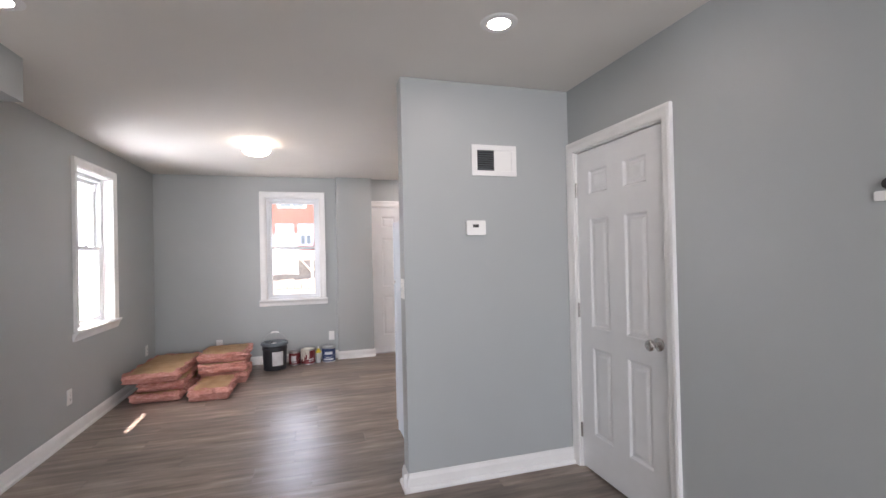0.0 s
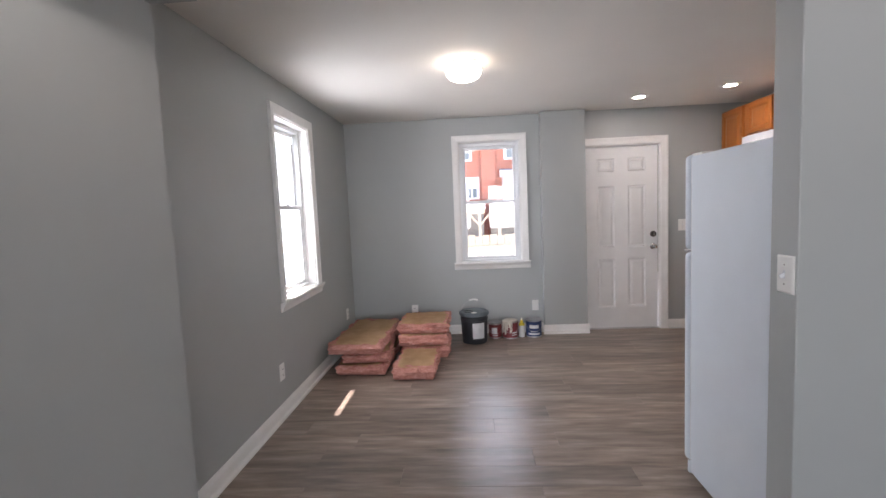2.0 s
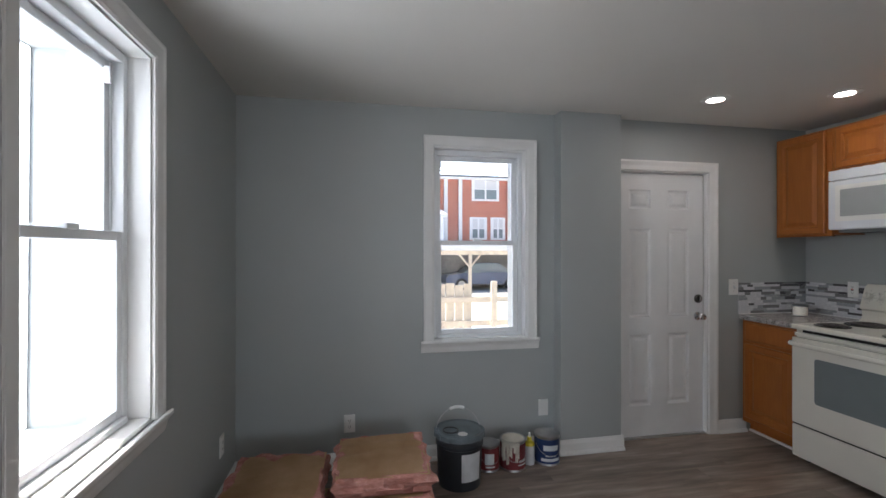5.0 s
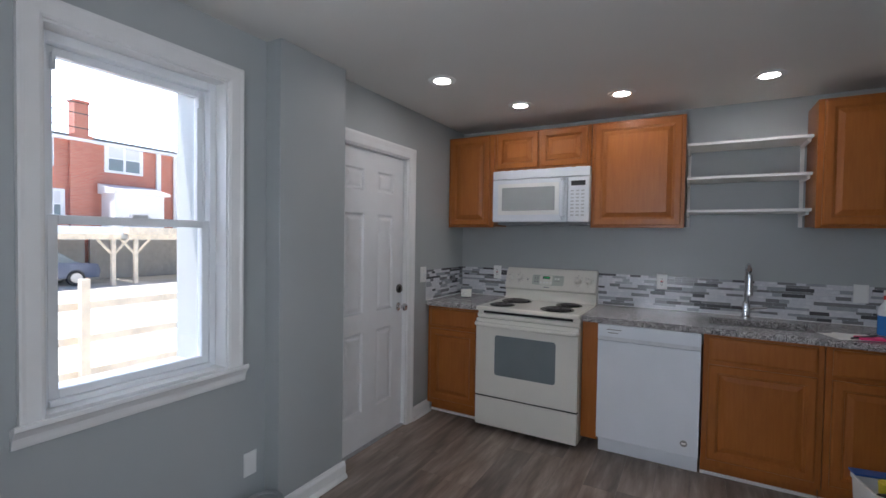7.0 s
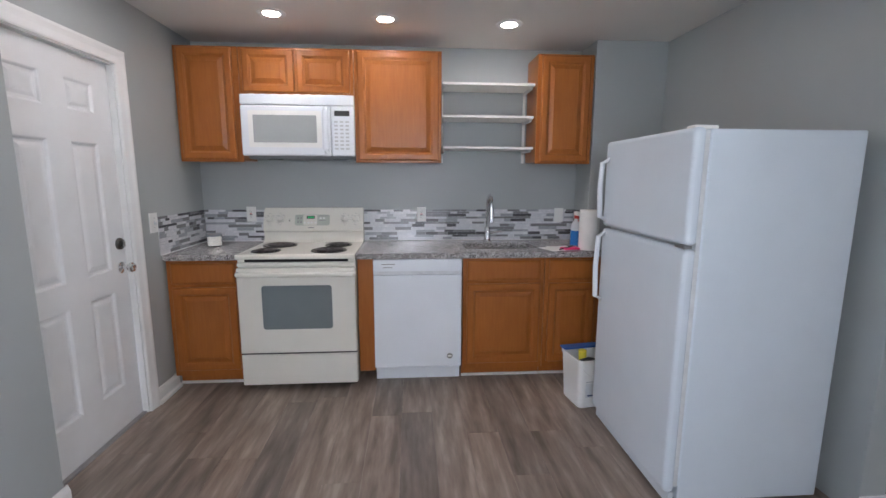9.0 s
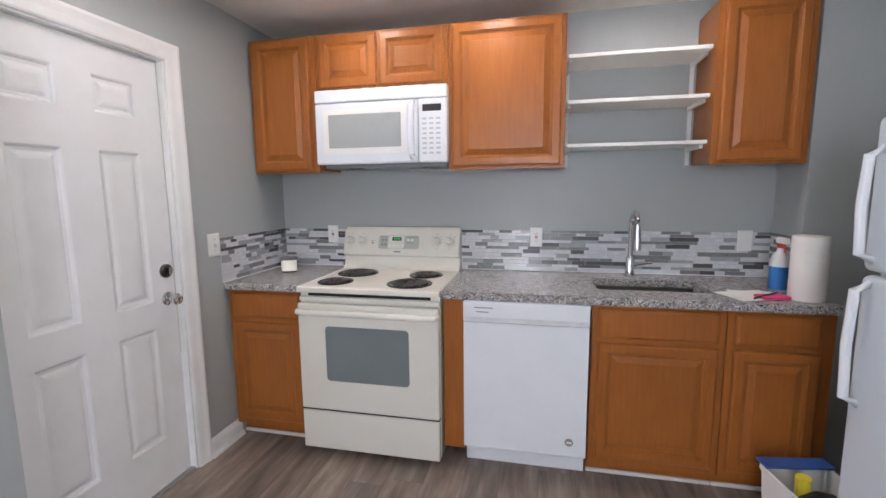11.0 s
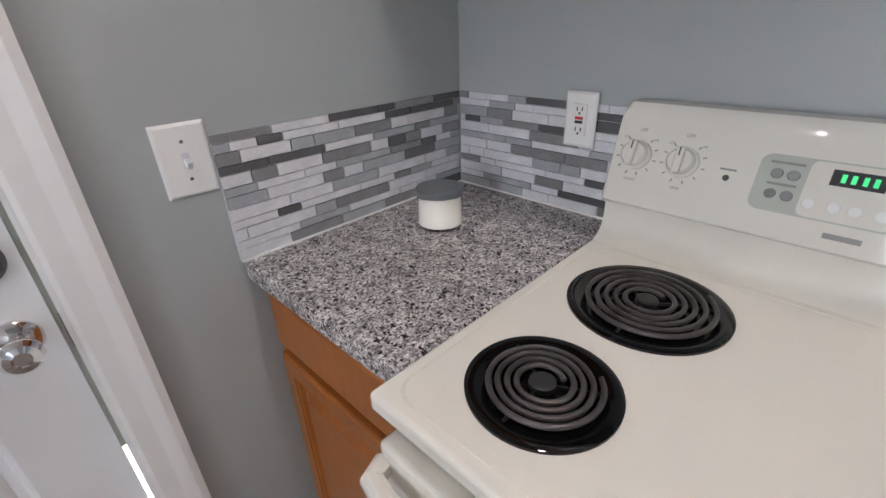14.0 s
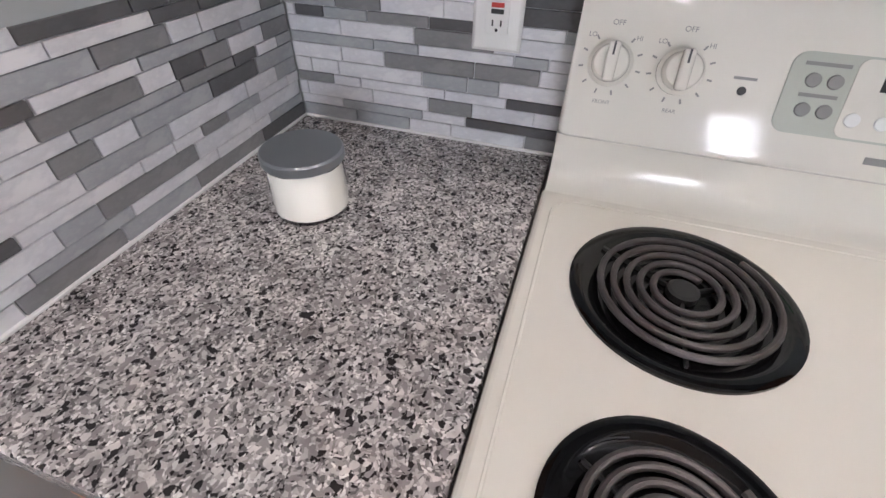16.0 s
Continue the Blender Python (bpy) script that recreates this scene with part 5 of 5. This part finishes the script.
def rowhouse(x, w):
    """A mirrored pair of brick dwellings round one chimney stack."""
    h = root("rowhouse", pose(x, 30.0, GZ), "two-storey red brick rowhouse behind the yard", "house", "brick rowhouses")
    c = w / 2
    part("wall", box(0, 0, 0, w, 8, 6.5), BRICK, h, "red brick wall")
    part("roof", box(0.0, -0.12, 6.5, w, 8.1, 6.68), ROOFM, h, "flat grey roof")
    part("gutter", box(0.0, -0.26, 6.40, w, -0.03, 6.54, 0.02), VINYL, h, "white gutter")
    part("chimney_breast", box(c - 0.45, -0.22, 0, c + 0.45, -0.01, 6.72, 0.02), BRICK, h, "brick chimney breast")
    ch = part("chimney", box(c - 0.29, -0.20, 6.72, c + 0.29, 0.40, 8.2, 0.02), BRICK, h, "brick chimney")
    part("chimney_cap", box(c - 0.33, -0.24, 8.2, c + 0.33, 0.44, 8.3, 0.02), BRICK, ch)
    for q in (0.35, w - 0.55):
        part("downspout", box(q, -0.14, 0, q + 0.22, -0.02, 6.4, 0.01), VINYL, h, "white downspout")
    for q in (c - 1.85, c + 1.85):
        far_window(h, q, 5.85, 1.5, 1.2)
    far_window(h, c - 2.3, 3.45, 0.85, 1.15)
    far_window(h, c - 1.05, 3.45, 0.7, 1.15)
    pr = part("porch", box(c + 0.85, -1.3, 1.9, c + 3.1, -0.01, 4.05, 0.02), VINYL, h, "white enclosed porch")
    part("porch_roof", prism([(-1.6, 4.05), (0.0, 4.05), (0.0, 4.55), (-1.6, 4.18)], c + 0.7, c + 3.25), VINYL, pr)


for k in range(7):
    rowhouse(-17.9 + k * 7.8, 7.8)


def carport(x, w, roof, label):
    """A flat roof on timber posts with knee braces."""
    h = root("carport", pose(x, 25.6, GZ), label, "carport", "carports along the alley")
    part("roof", box(0, 0, 2.12, w, 3.6, 2.42, 0.02), roof, h)
    part("beam", box(0.05, 0.10, 1.90, w - 0.05, 0.24, 2.115), FENCEW, h, "timber beam")
    for q in (0.25, w / 2, w - 0.4):
        part("post", box(q, 0.10, 0, q + 0.15, 0.24, 1.90), FENCEW, h, "timber post")
        for sgn in (-1, 1):
            part("knee_brace", tube([(q + 0.075, 0.17, 1.25), (q + 0.075 + sgn * 0.55, 0.17, 1.895)], 0.055, 6), FENCEW, h)
    part("back_wall", box(0, 3.45, 0, w, 3.6, 2.1), CONC, h)
    return h


carport(-7.0, 8.2, VINYL, "white-roofed timber carport behind the yard")
carport(1.6, 7.6, VINYL, "white-roofed timber carport beside the alley")
carport(9.4, 9.0, FENCEW, "raw timber carport with knee braces")


def parked_car(x, y):
    """A dark saloon, side on."""
    c = root("parked_car", pose(x, y, GZ), "dark blue parked saloon car under the carport", "car")
    low = [(-2.15, 0.32), (-2.2, 0.62), (-2.05, 0.82), (-1.2, 0.93), (1.35, 0.95), (2.1, 0.88), (2.2, 0.6), (2.15, 0.32)]
    part("body", place(prism(low, -0.86, 0.86), pose(0, 0, 0, 0, 0, -90)), CARBLUE, c)
    top = [(-1.25, 0.92), (-0.55, 1.40), (0.75, 1.42), (1.45, 0.94)]
    part("cabin", place(prism(top, -0.74, 0.74), pose(0, 0, 0, 0, 0, -90)), FARGLASS, c, "dark glazed cabin")
    part("roof", box(-0.6, -0.72, 1.405, 0.8, 0.72, 1.44, 0.01), CARBLUE, c)
    for wx in (-1.35, 1.35):
        for wy in (-0.80, 0.80):
            wh = part("wheel", lathe([(0, -0.1), (0.31, -0.1), (0.32, -0.07), (0.32, 0.07), (0.31, 0.1), (0, 0.1)], 24, axis="Y", at=(wx, wy, 0.32)), BLACKPL, c)
            part("rim", lathe([(0, -0.105), (0.20, -0.105), (0.20, 0.105), (0, 0.105)], 18, axis="Y", at=(wx, wy, 0.32)), STEEL, wh)
    return c


parked_car(6.6, 27.5)
# mostly unseen; distance and height chosen to shade the ground outside the side window
nb = root("neighbour_house", pose(-3.7, -11, GZ), "two-storey red brick house set close to shade the alley", "house")
part("wall", box(-7, 0, 0, 0, 18, 5.6), BRICK, nb)
part("roof", box(-7.2, -0.2, 5.6, 0.2, 18.2, 5.9), ROOFM, nb)
for y in (3, 8, 12.2):
    part("window", box(-0.02, y, 2.2, 0.05, y + 1.0, 3.6, 0.01), VINYL, nb)
wl = root("utility_line", pose(0, 20, GZ), "dark overhead wires strung between wooden poles", "utility line")
for x in (-30, 30):
    part("pole", lathe([(0, 0), (0.16, 0), (0.11, 7.2), (0, 7.2)], 12, at=(x, 0, 0)), FENCEW, wl)
for z, s in ((5.1, 0.25), (5.5, 0.35), (5.8, 0.2)):
    part("wire", tube([(-30 + 6 * k, 0, z + s * ((k - 5) / 5) ** 2) for k in range(11)], 0.015, 6), BLACKPL, wl)

HAZE = make_glow("bright_hazy_sky", (0.72, 0.84, 1.0), 3.0)
structure("backdrop", box(-160, 95, GZ, 160, 95.2, 90), HAZE, "bright hazy sky beyond the houses", "sky")

# ---- backsplash mosaic ----
TZ0, TZ1 = 0.9205, 1.166
ROWH = [0.023, 0.0155, 0.023, 0.0155, 0.023, 0.023, 0.0155, 0.023, 0.0155, 0.023, 0.0155, 0.0155]
LENS = [0.050, 0.075, 0.100, 0.125, 0.150]


def tile_layout(length, seed):
    """Pieces (u, z, width, height) of the strip mosaic along a run."""
    rnd = random.Random(seed)
    out, z = [], TZ0 + 0.002
    gap = (TZ1 - TZ0 - sum(ROWH)) / len(ROWH)
    for h in ROWH:
        u = -rnd.uniform(0, 0.09)
        while u < length:
            w = rnd.choice(LENS)
            a, b = max(u, 0.001), min(u + w, length - 0.001)
            if b - a > 0.008:
                out.append((a, z, b - a, h))
            u += w + 0.0018
        z += h + gap
    return out


def mosaic(name, m, length, seed, single, label):
    base = part(name, box(0, -0.004, TZ0, length, -0.0005, TZ1), GROUT)
    base.matrix_world = m
    part("caulk", box(0, -0.013, TZ0 - 0.0003, length, -0.004, TZ0 + 0.004, 0.001, seg=1), TRIM, base, "white caulk line")
    tagged(base, label, "backsplash", kind="structure")
    rest = bmesh.new()
    rnd = random.Random(seed + 100)
    for u, z, w, h in tile_layout(length, seed):
        t = 0.0082 + rnd.choice((0, 0, 0.0006, 0.0012))
        if single:
            part("tile", box(0, -t, 0, w, -0.0035, h, 0.0007, seg=1), TILE, base, matrix=pose(u, 0, z))
        else:
            box(u, -t, z, u + w, -0.0035, z + h, 0.0007, bm=rest, seg=1)
    if single:
        rest.free()
    else:
        tagged(part("tiles", rest, TILE, base), "grey and white strip tiles", kind="stuff")


mosaic("backsplash_1", pose(2.682, YB, 0), XK - 0.009 - 2.682, 11, True, "grey and white glass strip mosaic on the door wall")
mosaic("backsplash_2", pose(XK, YB - 0.009, 0, 0, 0, KM), YB - 0.009 - RY1 + 0.02, 12, True, "grey and white glass strip mosaic in the corner")
mosaic("backsplash_3", pose(XK, RY0 + 0.02, 0, 0, 0, KM), RY0 + 0.02 - 3.852, 13, True, "grey and white glass strip mosaic over the counter")
mosaic("backsplash_4", pose(XK - 0.009, 3.85, 0, 0, 0, 180), 0.28, 14, True, "grey and white glass strip mosaic on the chase")

# ---- floor planks ----
floor = root("floor", pose(0, 0, 0), "grey-brown vinyl plank floor", "floor", kind="structure")
PWID, PLEN = 0.182, 1.22
rnd = random.Random(3)
y, row = YB + 0.10, 0
while y > YF:
    u = XL - 0.02 - rnd.uniform(0.1, PLEN - 0.1)
    while u < XK:
        a, b = max(u, XL - 0.02), min(u + PLEN, XK)
        y0 = max(y - PWID, YF)
        if b - a > 0.03:
            part("plank", box(0, 0, -0.008, b - a - 0.0007, y - y0 - 0.0007, 0.0, 0.0008, seg=1), PLANK, floor, matrix=pose(a, y0, 0))
        u += PLEN
    y -= PWID
